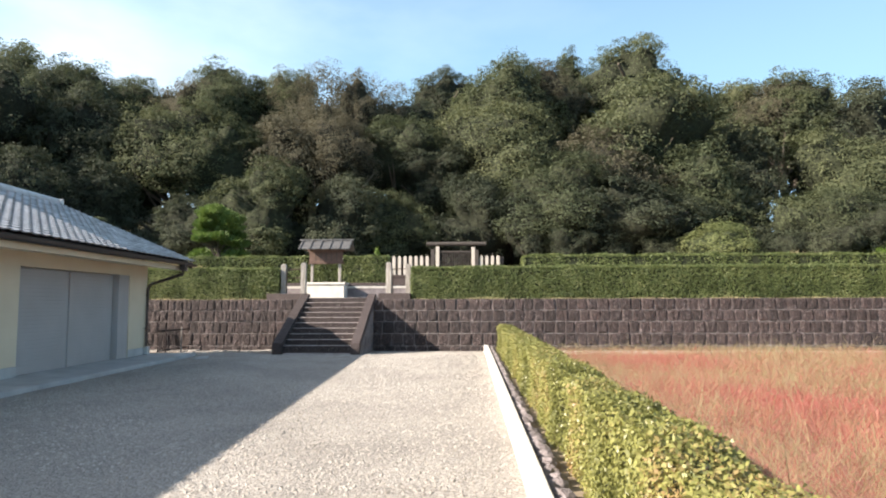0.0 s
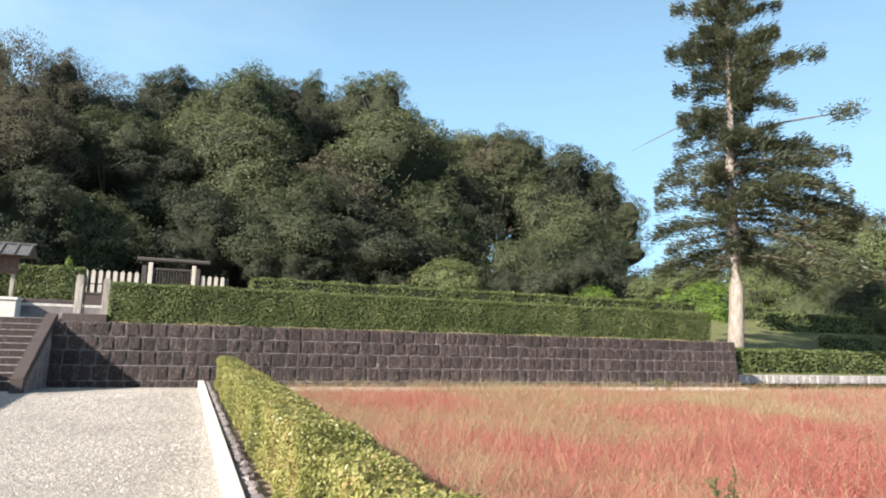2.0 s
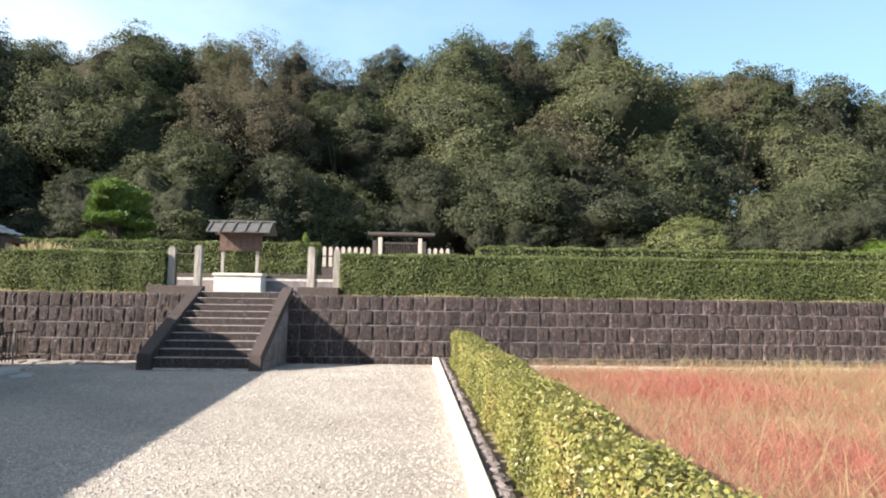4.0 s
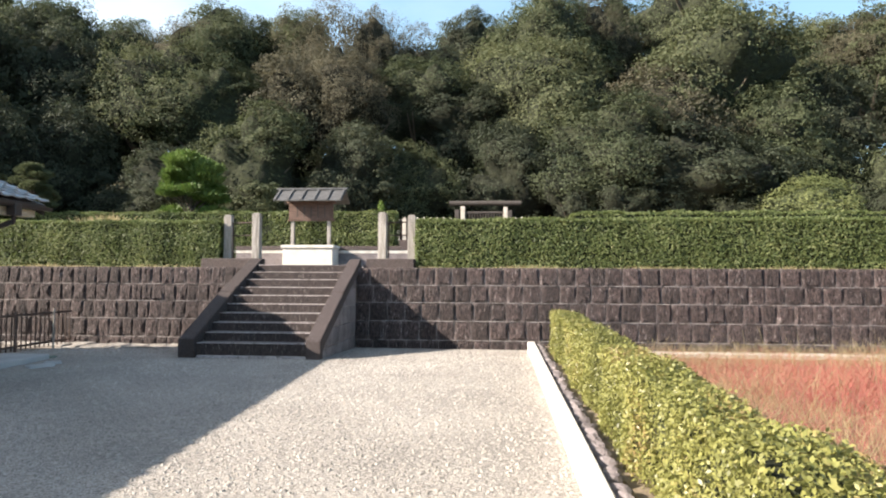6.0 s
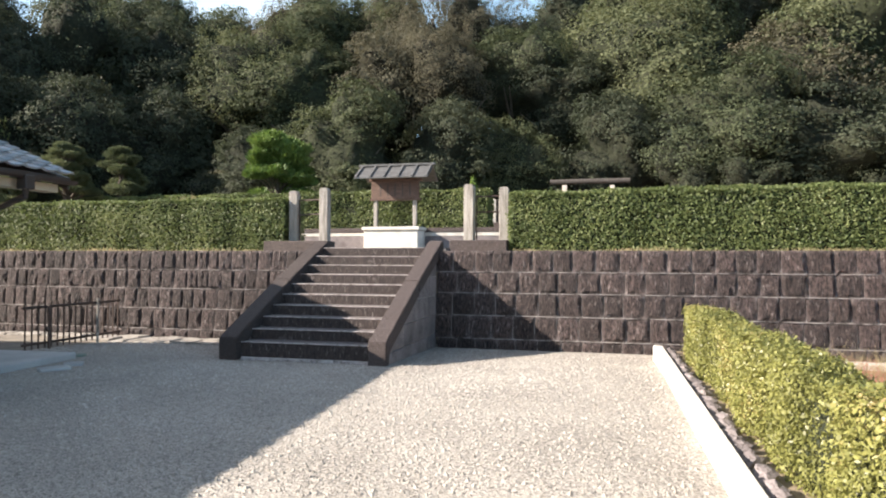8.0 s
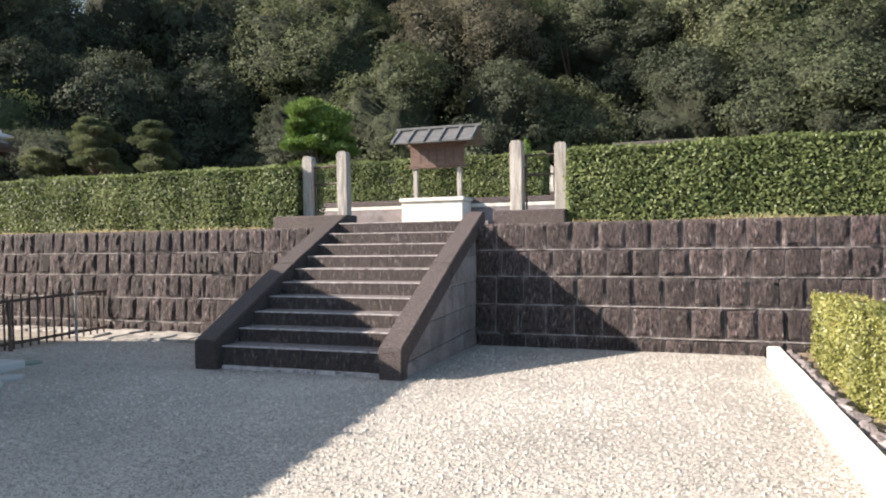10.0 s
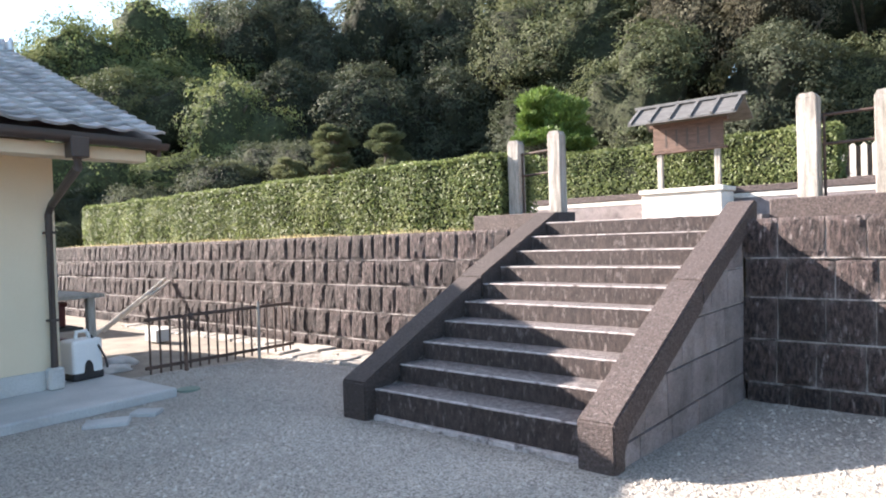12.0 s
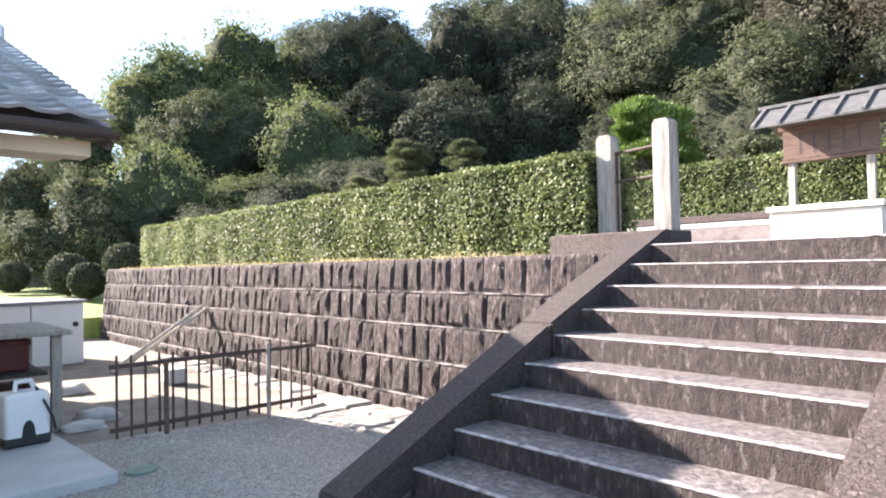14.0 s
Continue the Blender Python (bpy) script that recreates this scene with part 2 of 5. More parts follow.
M_WHITE = surface("pale_stone", (0.52, 0.49, 0.44), (0.78, 0.75, 0.69), 3, 80, 0.85, 0.3, stain=(0.35, 0.32, 0.28), stain_scale=1.5, stain_cut=(0.6, 0.85))
M_KERB = surface("kerb_concrete", (0.50, 0.47, 0.43), (0.78, 0.75, 0.70), 4, 80, 0.9, 0.4, stain=(0.22, 0.2, 0.18), stain_scale=3, stain_cut=(0.62, 0.8))
M_FOOT = surface("footing_stone", (0.20, 0.18, 0.16), (0.46, 0.43, 0.39), 5, 60, 0.95, 0.8, stain=(0.10, 0.085, 0.07), stain_scale=4, stain_cut=(0.5, 0.72))
M_CONCRETE = surface("concrete", (0.34, 0.34, 0.34), (0.52, 0.52, 0.51), 2, 60, 0.9, 0.25)
M_PLASTER = surface("cream_plaster", (0.61, 0.51, 0.37), (0.69, 0.59, 0.44), 1.5, 120, 0.9, 0.15)
M_SHUTTER = surface("shutter_metal", (0.36, 0.34, 0.33), (0.43, 0.41, 0.40), 1.5, 100, 0.6, 0.05)
M_TILE = surface("roof_tile", (0.36, 0.36, 0.365), (0.64, 0.64, 0.645), 5, 60, 0.32, 0.08, per_piece=0.25, metal=0.45)
M_SHINGLE = surface("board_roof", (0.045, 0.045, 0.046), (0.155, 0.155, 0.155), 5, 60, 0.6, 0.3, stretch=(1, 4, 4))
M_BROWN = surface("brown_metal", (0.035, 0.022, 0.018), (0.07, 0.05, 0.042), 4, 80, 0.5, 0.1)
M_WOOD = surface("grey_wood", (0.17, 0.15, 0.13), (0.50, 0.46, 0.41), 4, 40, 0.85, 0.5, stretch=(6, 6, 0.7), stain=(0.10, 0.085, 0.075), stain_scale=1.2, stain_cut=(0.52, 0.75))
M_BOARD = surface("board_wood", (0.07, 0.042, 0.032), (0.17, 0.105, 0.08), 5, 50, 0.8, 0.3, stretch=(1, 1, 6))
M_BARK = surface("bark", (0.16, 0.135, 0.115), (0.44, 0.385, 0.335), 5, 30, 0.95, 1.0, stretch=(2, 2, 0.6), dist=0.05)
M_TRUNK = surface("dark_bark", (0.05, 0.04, 0.03), (0.16, 0.13, 0.10), 4, 30, 0.95, 0.8, stretch=(2, 2, 0.5))
M_IRON = surface("rusty_iron", (0.035, 0.022, 0.018), (0.10, 0.06, 0.045), 8, 90, 0.7, 0.2)
M_LEAF_A = leafy("forest_leaf", (0.050, 0.066, 0.03105), (0.112, 0.131, 0.06325), (0.150, 0.162, 0.0874), rough=0.75, island=0.34, vary=0.22, glow=0.42)
# Dark leaf tone; on the west slope it also holds the hill's shade.
M_LEAF_B = leafy("dark_shaded_forest_leaf", (0.035, 0.047, 0.02875), (0.078, 0.092, 0.0529), (0.106, 0.118, 0.07245), rough=0.75, island=0.34, vary=0.22, glow=0.42)
M_LEAF_C = leafy("olive_leaf", (0.070, 0.066, 0.0414), (0.132, 0.122, 0.0782), (0.178, 0.156, 0.1081), rough=0.8, island=0.34, vary=0.22, glow=0.42)
# The grove's own pale tone; on west trees it paints backlight and haze.
M_LEAF_G = leafy("pale_grove_backlit_leaf", (0.085, 0.115, 0.040), (0.18, 0.215, 0.085), (0.25, 0.28, 0.13), rough=0.75, island=0.25, vary=0.15, glow=0.45)
M_LEAF_D = leafy("fresh_leaf", (0.07, 0.13, 0.018), (0.20, 0.30, 0.05), (0.30, 0.38, 0.09), island=0.4, glow=0.35)
M_PINE = leafy("pine_needle", (0.05, 0.088, 0.018), (0.135, 0.215, 0.045), (0.21, 0.29, 0.075), island=0.5, glow=0.3, rough=0.6)
# Near-black: the shade deep among clipped leaves, set as a colour.
M_CORE = surface("foliage_shade", (0.010, 0.014, 0.006), (0.028, 0.036, 0.014), 3, 20, 1.0, 0.5)
M_HEDGE = leafy("hedge_leaf", (0.055, 0.080, 0.025), (0.195, 0.242, 0.088), (0.37, 0.395, 0.185), rough=0.55, patch=1.5, glow=0.48)
M_LOWHEDGE = leafy("azalea_leaf", (0.085, 0.095, 0.026), (0.315, 0.315, 0.10), (0.40, 0.235, 0.13), rough=0.42, patch=1.1, island=0.40)
M_NEEDLE = leafy("fir_needle", (0.042, 0.056, 0.032), (0.125, 0.140, 0.080), (0.21, 0.185, 0.115), glow=0.38)
M_RED = leafy("red_grass", (0.31, 0.078, 0.062), (0.49, 0.185, 0.15), (0.40, 0.29, 0.16), glow=0.4, patch=0.35)
M_STRAW = leafy("straw", (0.29, 0.24, 0.12), (0.48, 0.40, 0.235), (0.23, 0.26, 0.09), glow=0.5, patch=0.8)


# ---------------------------------------------------------------- mesh tools
def link_mesh(name, mesh, material, parent=None, label=""):
    ob = new(name, mesh)
    if material and not mesh.materials:
        mesh.materials.append(material)
    if parent:
        ob.parent = parent
    if label:
        ob["label"] = label
    return ob


def part(name, bm, material, parent=None, label="", smooth=False):
    """Links a bmesh as one mesh object under a thing or a part."""
    me = bpy.data.meshes.new(name)
    bm.normal_update()
    bm.to_mesh(me)
    bm.free()
    if smooth:
        me.polygons.foreach_set("use_smooth", [True] * len(me.polygons))
    return link_mesh(name, me, material, parent, label)


def thing(name, label, category, group="", kind="", at=(0, 0, 0), turn=0):
    ob = new(name)
    ob.empty_display_size = 0.2
    ob.matrix_basis = pose(*at, 0, 0, turn)
    return tagged(ob, label, category, group, kind)


def box(bm, x0, x1, y0, y1, z0, z1, bevel=0.0, seg=1):
    r = bmesh.ops.create_cube(bm, size=1.0, matrix=Matrix.Translation(((x0 + x1) / 2, (y0 + y1) / 2, (z0 + z1) / 2)) @ Matrix.Diagonal((x1 - x0, y1 - y0, z1 - z0, 1)))
    if bevel:
        es = list({e for v in r["verts"] for e in v.link_edges})
        bmesh.ops.bevel(bm, geom=es, offset=bevel, segments=seg, affect="EDGES", profile=0.5)
    return bm


def boxed(x0, x1, y0, y1, z0, z1, bevel=0.0, seg=1):
    return box(bmesh.new(), x0, x1, y0, y1, z0, z1, bevel, seg)


def prism(bm, profile, axis, a, b):
    """A closed profile of (u, v) pulled along an axis from a to b."""
    def at(u, v, w):
        return (w, u, v) if axis == "x" else (u, w, v) if axis == "y" else (u, v, w)
    lo = [bm.verts.new(at(u, v, a)) for u, v in profile]
    hi = [bm.verts.new(at(u, v, b)) for u, v in profile]
    bm.faces.new(lo), bm.faces.new(hi[::-1])
    for i in range(len(lo)):
        j = (i + 1) % len(lo)
        bm.faces.new((lo[j], lo[i], hi[i], hi[j]))
    bmesh.ops.recalc_face_normals(bm, faces=bm.faces)
    return bm


def tube(bm, points, radii, sides=8):
    """A tapering round limb through the points."""
    rings = []
    for i, p in enumerate(points):
        p = Vector(p)
        a = Vector(points[max(i - 1, 0)])
        c = Vector(points[min(i + 1, len(points) - 1)])
        q = (c - a).to_track_quat("Z", "Y")
        rings.append([bm.verts.new(p + q @ Vector((math.cos(k * math.tau / sides) * radii[i], math.sin(k * math.tau / sides) * radii[i], 0))) for k in range(sides)])
    for lo, hi in zip(rings, rings[1:]):
        for k in range(sides):
            j = (k + 1) % sides
            bm.faces.new((lo[k], lo[j], hi[j], hi[k]))
    bm.faces.new(rings[0][::-1]), bm.faces.new(rings[-1])
    return bm


def quads_mesh(name, verts, per=4):
    """A mesh of separate polygons of per corners each, from an array."""
    me = bpy.data.meshes.new(name)
    nv = len(verts)
    nf = nv // per
    me.vertices.add(nv)
    me.vertices.foreach_set("co", np.ascontiguousarray(verts, dtype=np.float32).ravel())
    me.loops.add(nv)
    me.loops.foreach_set("vertex_index", np.arange(nv, dtype=np.int32))
    me.polygons.add(nf)
    me.polygons.foreach_set("loop_start", np.arange(0, nv, per, dtype=np.int32))
    me.update(calc_edges=True)
    return me


def unit(a):
    return a / np.maximum(np.linalg.norm(a, axis=1, keepdims=True), 1e-6)


def leaf_quads(rng, centre, normal, length, width, jitter=0.6):
    """Diamond leaves round the centres, facing roughly along the normals."""
    k = len(centre)
    n = unit(normal + rng.normal(0, jitter, (k, 3)))
    r = unit(rng.normal(0, 1, (k, 3)))
    u = unit(np.cross(n, r))
    v = np.cross(n, u)
    L = (length * rng.uniform(0.6, 1.3, (k, 1)))
    W = (width * rng.uniform(0.6, 1.3, (k, 1)))
    c = centre
    q = np.stack([c - u * L, c + v * W + n * L * 0.15, c + u * L, c - v * W + n * L * 0.15], 1)
    return q.reshape(-1, 3)


# ---------------------------------------------------------------- ground
def hill(x, y):
    """The height of the land behind the terraces."""
    def ease(t):
        t = np.clip(t, 0, 1)
        return t * t * (3 - 2 * t)
    back = ease((y - 24) / 40) * 14 * (1 - ease((x - 30) / 25))
    west = ease((-x - 20) / 30) * 8 * ease((y + 2) / 16)
    east = ease((x - 40) / 50) * 5 * ease((y + 10) / 30)
    return np.maximum(back, west) + east - 0.3


g = thing("ground", "pale raked gravel forecourt reaching out to open land", "ground", kind="structure")
gx = np.concatenate([np.linspace(-600, -60, 6), np.linspace(-55, 100, 60), np.linspace(120, 600, 6)])
gy = np.concatenate([np.linspace(-600, -60, 6), np.linspace(-50, 100, 60), np.linspace(120, 600, 6)])
bm = bmesh.new()
grid = [[bm.verts.new((x, y, float(hill(x, y)))) for y in gy] for x in gx]
for i in range(len(gx) - 1):
    for j in range(len(gy) - 1):
        bm.faces.new((grid[i][j], grid[i + 1][j], grid[i + 1][j + 1], grid[i][j + 1]))
part("land", bm, M_FLOOR, g, smooth=True)


def fall(y):
    """The forecourt falls gently towards the foot of the retaining wall."""
    return -0.10 * np.clip((y - 0.2) / 2.6, 0, 1)


for nm, xa, xb, z, mt in (("gravel_bed", -3.4, 6.15, 0.012, M_GRAVEL), ("earth_yard", -40, -3.4, 0.008, M_EARTH)):
    part(nm, prism(bmesh.new(), [(-40, -0.5), (-40, z), (0.2, z), (2.8, z - 0.10), (3.2, z - 0.10), (3.2, -0.5)], "x", xa, xb), mt, g)
for nm, ob in (("terrace_lower", (-14.75, 25.2, 3.06, 10.9, 0.0, 1.60)), ("terrace_upper", (-40, 27, 10.9, 60, 0.0, 2.30))):
    tagged(part(nm, boxed(*ob), M_SOIL), "bare earth terrace behind the stone retaining wall", "ground", kind="structure")
tagged(part("lawn", prism(bmesh.new(), [(-14.8, 0.43), (-20, 0.75), (-60, 1.3), (-60, -0.3), (-14.8, -0.3)], "y", 0.2, 10.8), M_LAWN), "mown lawn beyond the end of the retaining wall", "lawn", kind="structure")
tagged(part("meadow_soil", boxed(6.9, 60, -60, 3.0, -0.5, -0.15), M_THATCH), "reddish thatch under the meadow grass", "ground", kind="structure")

# ---------------------------------------------------------------- retaining walls
def stone_mesh(seed):
    """A rock-faced block, one unit wide and high, its face towards -y: pitched edges and a rough, split face."""
    rng = np.random.default_rng(seed)
    bm = bmesh.new()
    k = 8
    tilt, sag = rng.normal(0, 0.010), rng.normal(0, 0.008)
    shift = Vector((seed * 2.7, 0, seed * 1.3))
    vs = []
    for i in range(k):
        row = []
        for j in range(k):
            u, v = i / (k - 1) - 0.5, j / (k - 1) - 0.5
            rim = i in (0, k - 1) or j in (0, k - 1)
            near = min(0.5 - abs(u), 0.5 - abs(v)) * 2
            d = 0.0 if rim else 0.010 + 0.014 * min(near * 2.6, 1) + tilt * u * 2 + sag * v * 2 + 0.016 * noise.noise(Vector((u * 3.0, 0, v * 1.6)) + shift) + 0.012 * noise.noise(Vector((u * 10, 3, v * 2.4)) + shift)
            jig = 0.006 if rim else 0.012
            row.append(bm.verts.new((u * 0.972 + rng.normal(0, jig), -max(d, 0.0), v * 0.985 + rng.normal(0, jig * 0.7))))
        vs.append(row)
    for i in range(k - 1):
        for j in range(k - 1):
            bm.faces.new((vs[i][j], vs[i + 1][j], vs[i + 1][j + 1], vs[i][j + 1]))
    ring = [vs[i][0] for i in range(k)] + [vs[k - 1][j] for j in range(1, k)] + [vs[i][k - 1] for i in range(k - 2, -1, -1)] + [vs[0][j] for j in range(k - 2, 0, -1)]
    back = [bm.verts.new((v.co.x, 0.12, v.co.z)) for v in ring]
    for i in range(len(ring)):
        j = (i + 1) % len(ring)
        bm.faces.new((ring[j], ring[i], back[i], back[j]))
    me = bpy.data.meshes.new("block")
    bm.normal_update()
    bm.to_mesh(me)
    bm.free()
    me.materials.append(M_STONE)
    return me


STONES = [stone_mesh(40 + i) for i in range(22)]
PALE_STONES = [me.copy() for me in STONES[:5]]
for me in PALE_STONES:
    me.materials[0] = M_PALEBLOCK
FACE, BATTER = 2.76, 0.12
COURSES = [-0.28, 0.09, 0.485, 0.87, 1.235, 1.61]


def stone_wall(name, label, x0, x1, courses, width, seed, low):
    """Courses of rock-faced blocks, each set back a little on the one below, against an earth bank."""
    w = thing(name, label, "wall", kind="structure")
    top = courses[-1]
    bm = bmesh.new()
    prism(bm, [(FACE + 0.016 + BATTER * low, low), (FACE + 0.016 + BATTER * top, top - 0.02), (3.2, top - 0.02), (3.2, low)], "x", x0, x1)
    part("backing", bm, M_JOINT, w)
    # Thin pale strips: mortar, plus sun on each ledge held in the colour.
    for z in courses[1:-1]:
        part("bed_joint", boxed(x0, x1, FACE - 0.026 + BATTER * z, FACE + 0.1 + BATTER * z, z - 0.006, z + 0.005), M_BED, w, "pale mortar bed, brightened like a sunlit ledge")
    rng = random.Random(seed)
    for z0, z1 in zip(courses, courses[1:]):
        x = x0 - rng.uniform(0, 0.1)
        while x < x1 - 0.1:
            wd = min(width * rng.uniform(0.87, 1.16), x1 - x)
            zc = (z0 + z1) / 2
            ob = link_mesh("block", rng.choice(STONES), M_STONE, w)
            ob.matrix_basis = pose(x + wd / 2, FACE + BATTER * zc + rng.uniform(-0.006, 0.006), zc, -math.degrees(math.atan(BATTER)) * 0.6 + rng.uniform(-1, 1), rng.uniform(-0.6, 0.6), rng.uniform(-1.2, 1.2)) @ Matrix.Diagonal((wd * rng.choice((1, -1)), rng.uniform(0.8, 1.25), (z1 - z0), 1))
            x += wd
    return w


stone_wall("wall_east", "dark weathered rock-faced stone retaining wall with pale joints", 2.55, 25.25, COURSES, 0.345, 3, -0.3)
stone_wall("wall_west", "dark reddish rock-faced stone retaining wall in level courses", -14.75, 0.0, COURSES, 0.262, 4, -0.3)

# ---------------------------------------------------------------- stair
st = thing("stone_stair", "worn grey stone stair of ten steps between sloping cheeks", "stairs", kind="structure")
RISE, GOING = 0.1553, 0.317


def slope_top(y):
    return 0.335 + y * 0.468


for i in range(10):
    y0, z1 = 0.113 + i * GOING, 0.265 + i * RISE
    y1 = 3.4 if i == 9 else y0 + GOING + 0.12
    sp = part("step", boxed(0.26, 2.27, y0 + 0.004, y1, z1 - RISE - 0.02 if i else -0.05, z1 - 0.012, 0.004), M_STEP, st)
    part("tread", boxed(0.262, 2.268, y0 + 0.031, y1 - 0.004, z1 - 0.011, z1), M_TREAD, sp, "worn tread, paler for the light on it")
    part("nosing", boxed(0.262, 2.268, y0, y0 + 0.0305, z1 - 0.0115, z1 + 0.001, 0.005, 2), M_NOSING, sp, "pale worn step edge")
part("base_slab", boxed(0.29, 2.24, 0.075, 0.4, -0.05, 0.05, 0.008), M_NOSING, st, "low slab under the first step")


def clip_below(poly, f):
    """The part of a (y, z) polygon that lies under the line z = f(y)."""
    out = []
    for p, q in zip(poly, poly[1:] + poly[:1]):
        a, c = f(p[0]) - p[1], f(q[0]) - q[1]
        if a >= 0:
            out.append(p)
        if (a >= 0) != (c >= 0):
            k = a / (a - c)
            out.append((p[0] + (q[0] - p[0]) * k, p[1] + (q[1] - p[1]) * k))
    return out


for side, xa, xb in (("west", -0.01, 0.28), ("east", 2.25, 2.515)):
    for (ya, za), (yb, zb) in (((0.0, 0.33), (1.66, 1.112)), ((1.664, 1.118), (3.22, 1.79))):
        bm = bmesh.new()
        if ya == 0.0:
            prism(bm, [(0.0, -0.05), (0.0, za), (0.04, za + 0.022), (yb, zb), (yb, zb - 0.24), (0.22, 0.205), (0.15, 0.12), (0.15, -0.05)], "x", xa, xb)
        else:
            prism(bm, [(ya, za), (yb, zb), (3.30, 1.795), (3.30, 1.45), (yb, zb - 0.22), (ya, za - 0.22)], "x", xa, xb)
        bmesh.ops.bevel(bm, geom=bm.edges[:], offset=0.014, segments=2, affect="EDGES")
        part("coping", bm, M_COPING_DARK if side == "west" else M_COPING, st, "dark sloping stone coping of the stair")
    bm = bmesh.new()
    prism(bm, [(0.14, -0.2), (0.14, 0.15), (2.95, 1.45), (2.95, -0.2)], "x", xa + 0.05, xb - 0.05)
    part("cheek_core", bm, M_JOINT, st)
    rc = random.Random(5)
    for r in range(5):
        z0 = -0.17 + r * 0.33
        y = 0.14 + rc.uniform(0.1, 0.4)
        edges = [0.14]
        while y < 2.6:
            edges.append(y)
            y += rc.uniform(0.4, 0.62)
        edges.append(2.86)
        for c0, c1 in zip(edges, edges[1:]):
            poly = clip_below([(c0 + 0.008, z0 + 0.008), (c1 - 0.008, z0 + 0.008), (c1 - 0.008, z0 + 0.322), (c0 + 0.008, z0 + 0.322)], lambda y: slope_top(y) - 0.20)
            if len(poly) > 2 and max(p[0] for p in poly) - min(p[0] for p in poly) > 0.1:
                bm = bmesh.new()
                x_in, x_out = (xa + 0.10, xa + 0.03) if side == "west" else (xb - 0.10, xb - 0.025)
                prism(bm, poly, "x", min(x_in, x_out), max(x_in, x_out))
                part("cheek_block", bm, M_CHEEK, st)
for xa, xb in ((-1.35, -0.02), (2.53, 3.62)):
    tagged(part("threshold_stone", boxed(xa, xb, 3.70, 4.24, 1.55, 1.815, 0.012), M_COPING), "grey stone edging that carries the gate posts", "kerb", kind="structure")
tagged(part("landing", boxed(-0.018, 2.528, 3.404, 10.78, 1.4, 1.66), M_TREAD), "worn paved landing at the head of the stair", "pavement", kind="structure")


# ---------------------------------------------------------------- gate posts
def gate_post(x, y, z, w, h, lean=0):
    ob = thing("gate_post", "weathered grey wooden gate post on a stone edging", "post", "gate posts", at=(x, y, z), turn=lean)
    bm = boxed(-w / 2, w / 2, -w / 2, w / 2, 0, h - 0.05, 0.008)
    prism(bm, [(-w / 2, h - 0.05), (w / 2, h - 0.05), (w / 2 - 0.03, h), (-w / 2 + 0.03, h)], "y", -w / 2 + 0.003, w / 2 - 0.003)
    part("shaft", bm, M_WOOD, ob)
    return ob


gate_post(-0.13, 3.98, 1.81, 0.18, 1.08, 2)
gate_post(2.86, 3.98, 1.81, 0.19, 1.08, -3)
gate_post(-0.87, 4.12, 1.80, 0.18, 1.06, 3)
gate_post(3.52, 4.09, 1.80, 0.18, 1.04, 1)
for (x0, ya), (x1, yb) in (((-0.78, 4.12), (-0.24, 4.06)), ((2.97, 4.03), (3.43, 4.08))):
    rl = thing("gate_rail", "thin dark iron rails joining two gate posts", "railing", "gate rails")
    for z in (2.36, 2.66):
        part("rod", tube(bmesh.new(), [(x0, ya, z), (x1, yb, z + 0.01)], [0.016, 0.016], 8), M_IRON, rl)
    part("upright", tube(bmesh.new(), [(x0 + 0.02, ya, 1.81), (x0 + 0.02, ya, 2.68)], [0.014, 0.014], 8), M_IRON, rl)

# ---------------------------------------------------------------- upper terrace edge and pale plinth
tw = tagged(part("wall_terrace", boxed(-20, 24, 10.8, 11.05, 1.5, 2.15, 0.01), M_CHEEK), "low stained stone wall edging the upper terrace", "wall", kind="structure")
part("pale_band", boxed(-20, 24, 10.79, 11.05, 2.152, 2.258, 0.006), M_BANDSTONE, tw, "pale rendered band")
part("coping", boxed(-20, 24, 10.77, 11.08, 2.26, 2.40, 0.015), M_COPING, tw)
bx = thing("pale_plinth", "pale new stone plinth with a projecting cap", "plinth", at=(-0.86, 10.35, 1.60))
part("body", boxed(-0.66, 1.0, -0.4, 0.41, 0, 0.70, 0.01), M_WHITE, bx)
part("cap", boxed(-0.71, 1.05, -0.45, 0.41, 0.704, 0.80, 0.01), M_WHITE, bx)


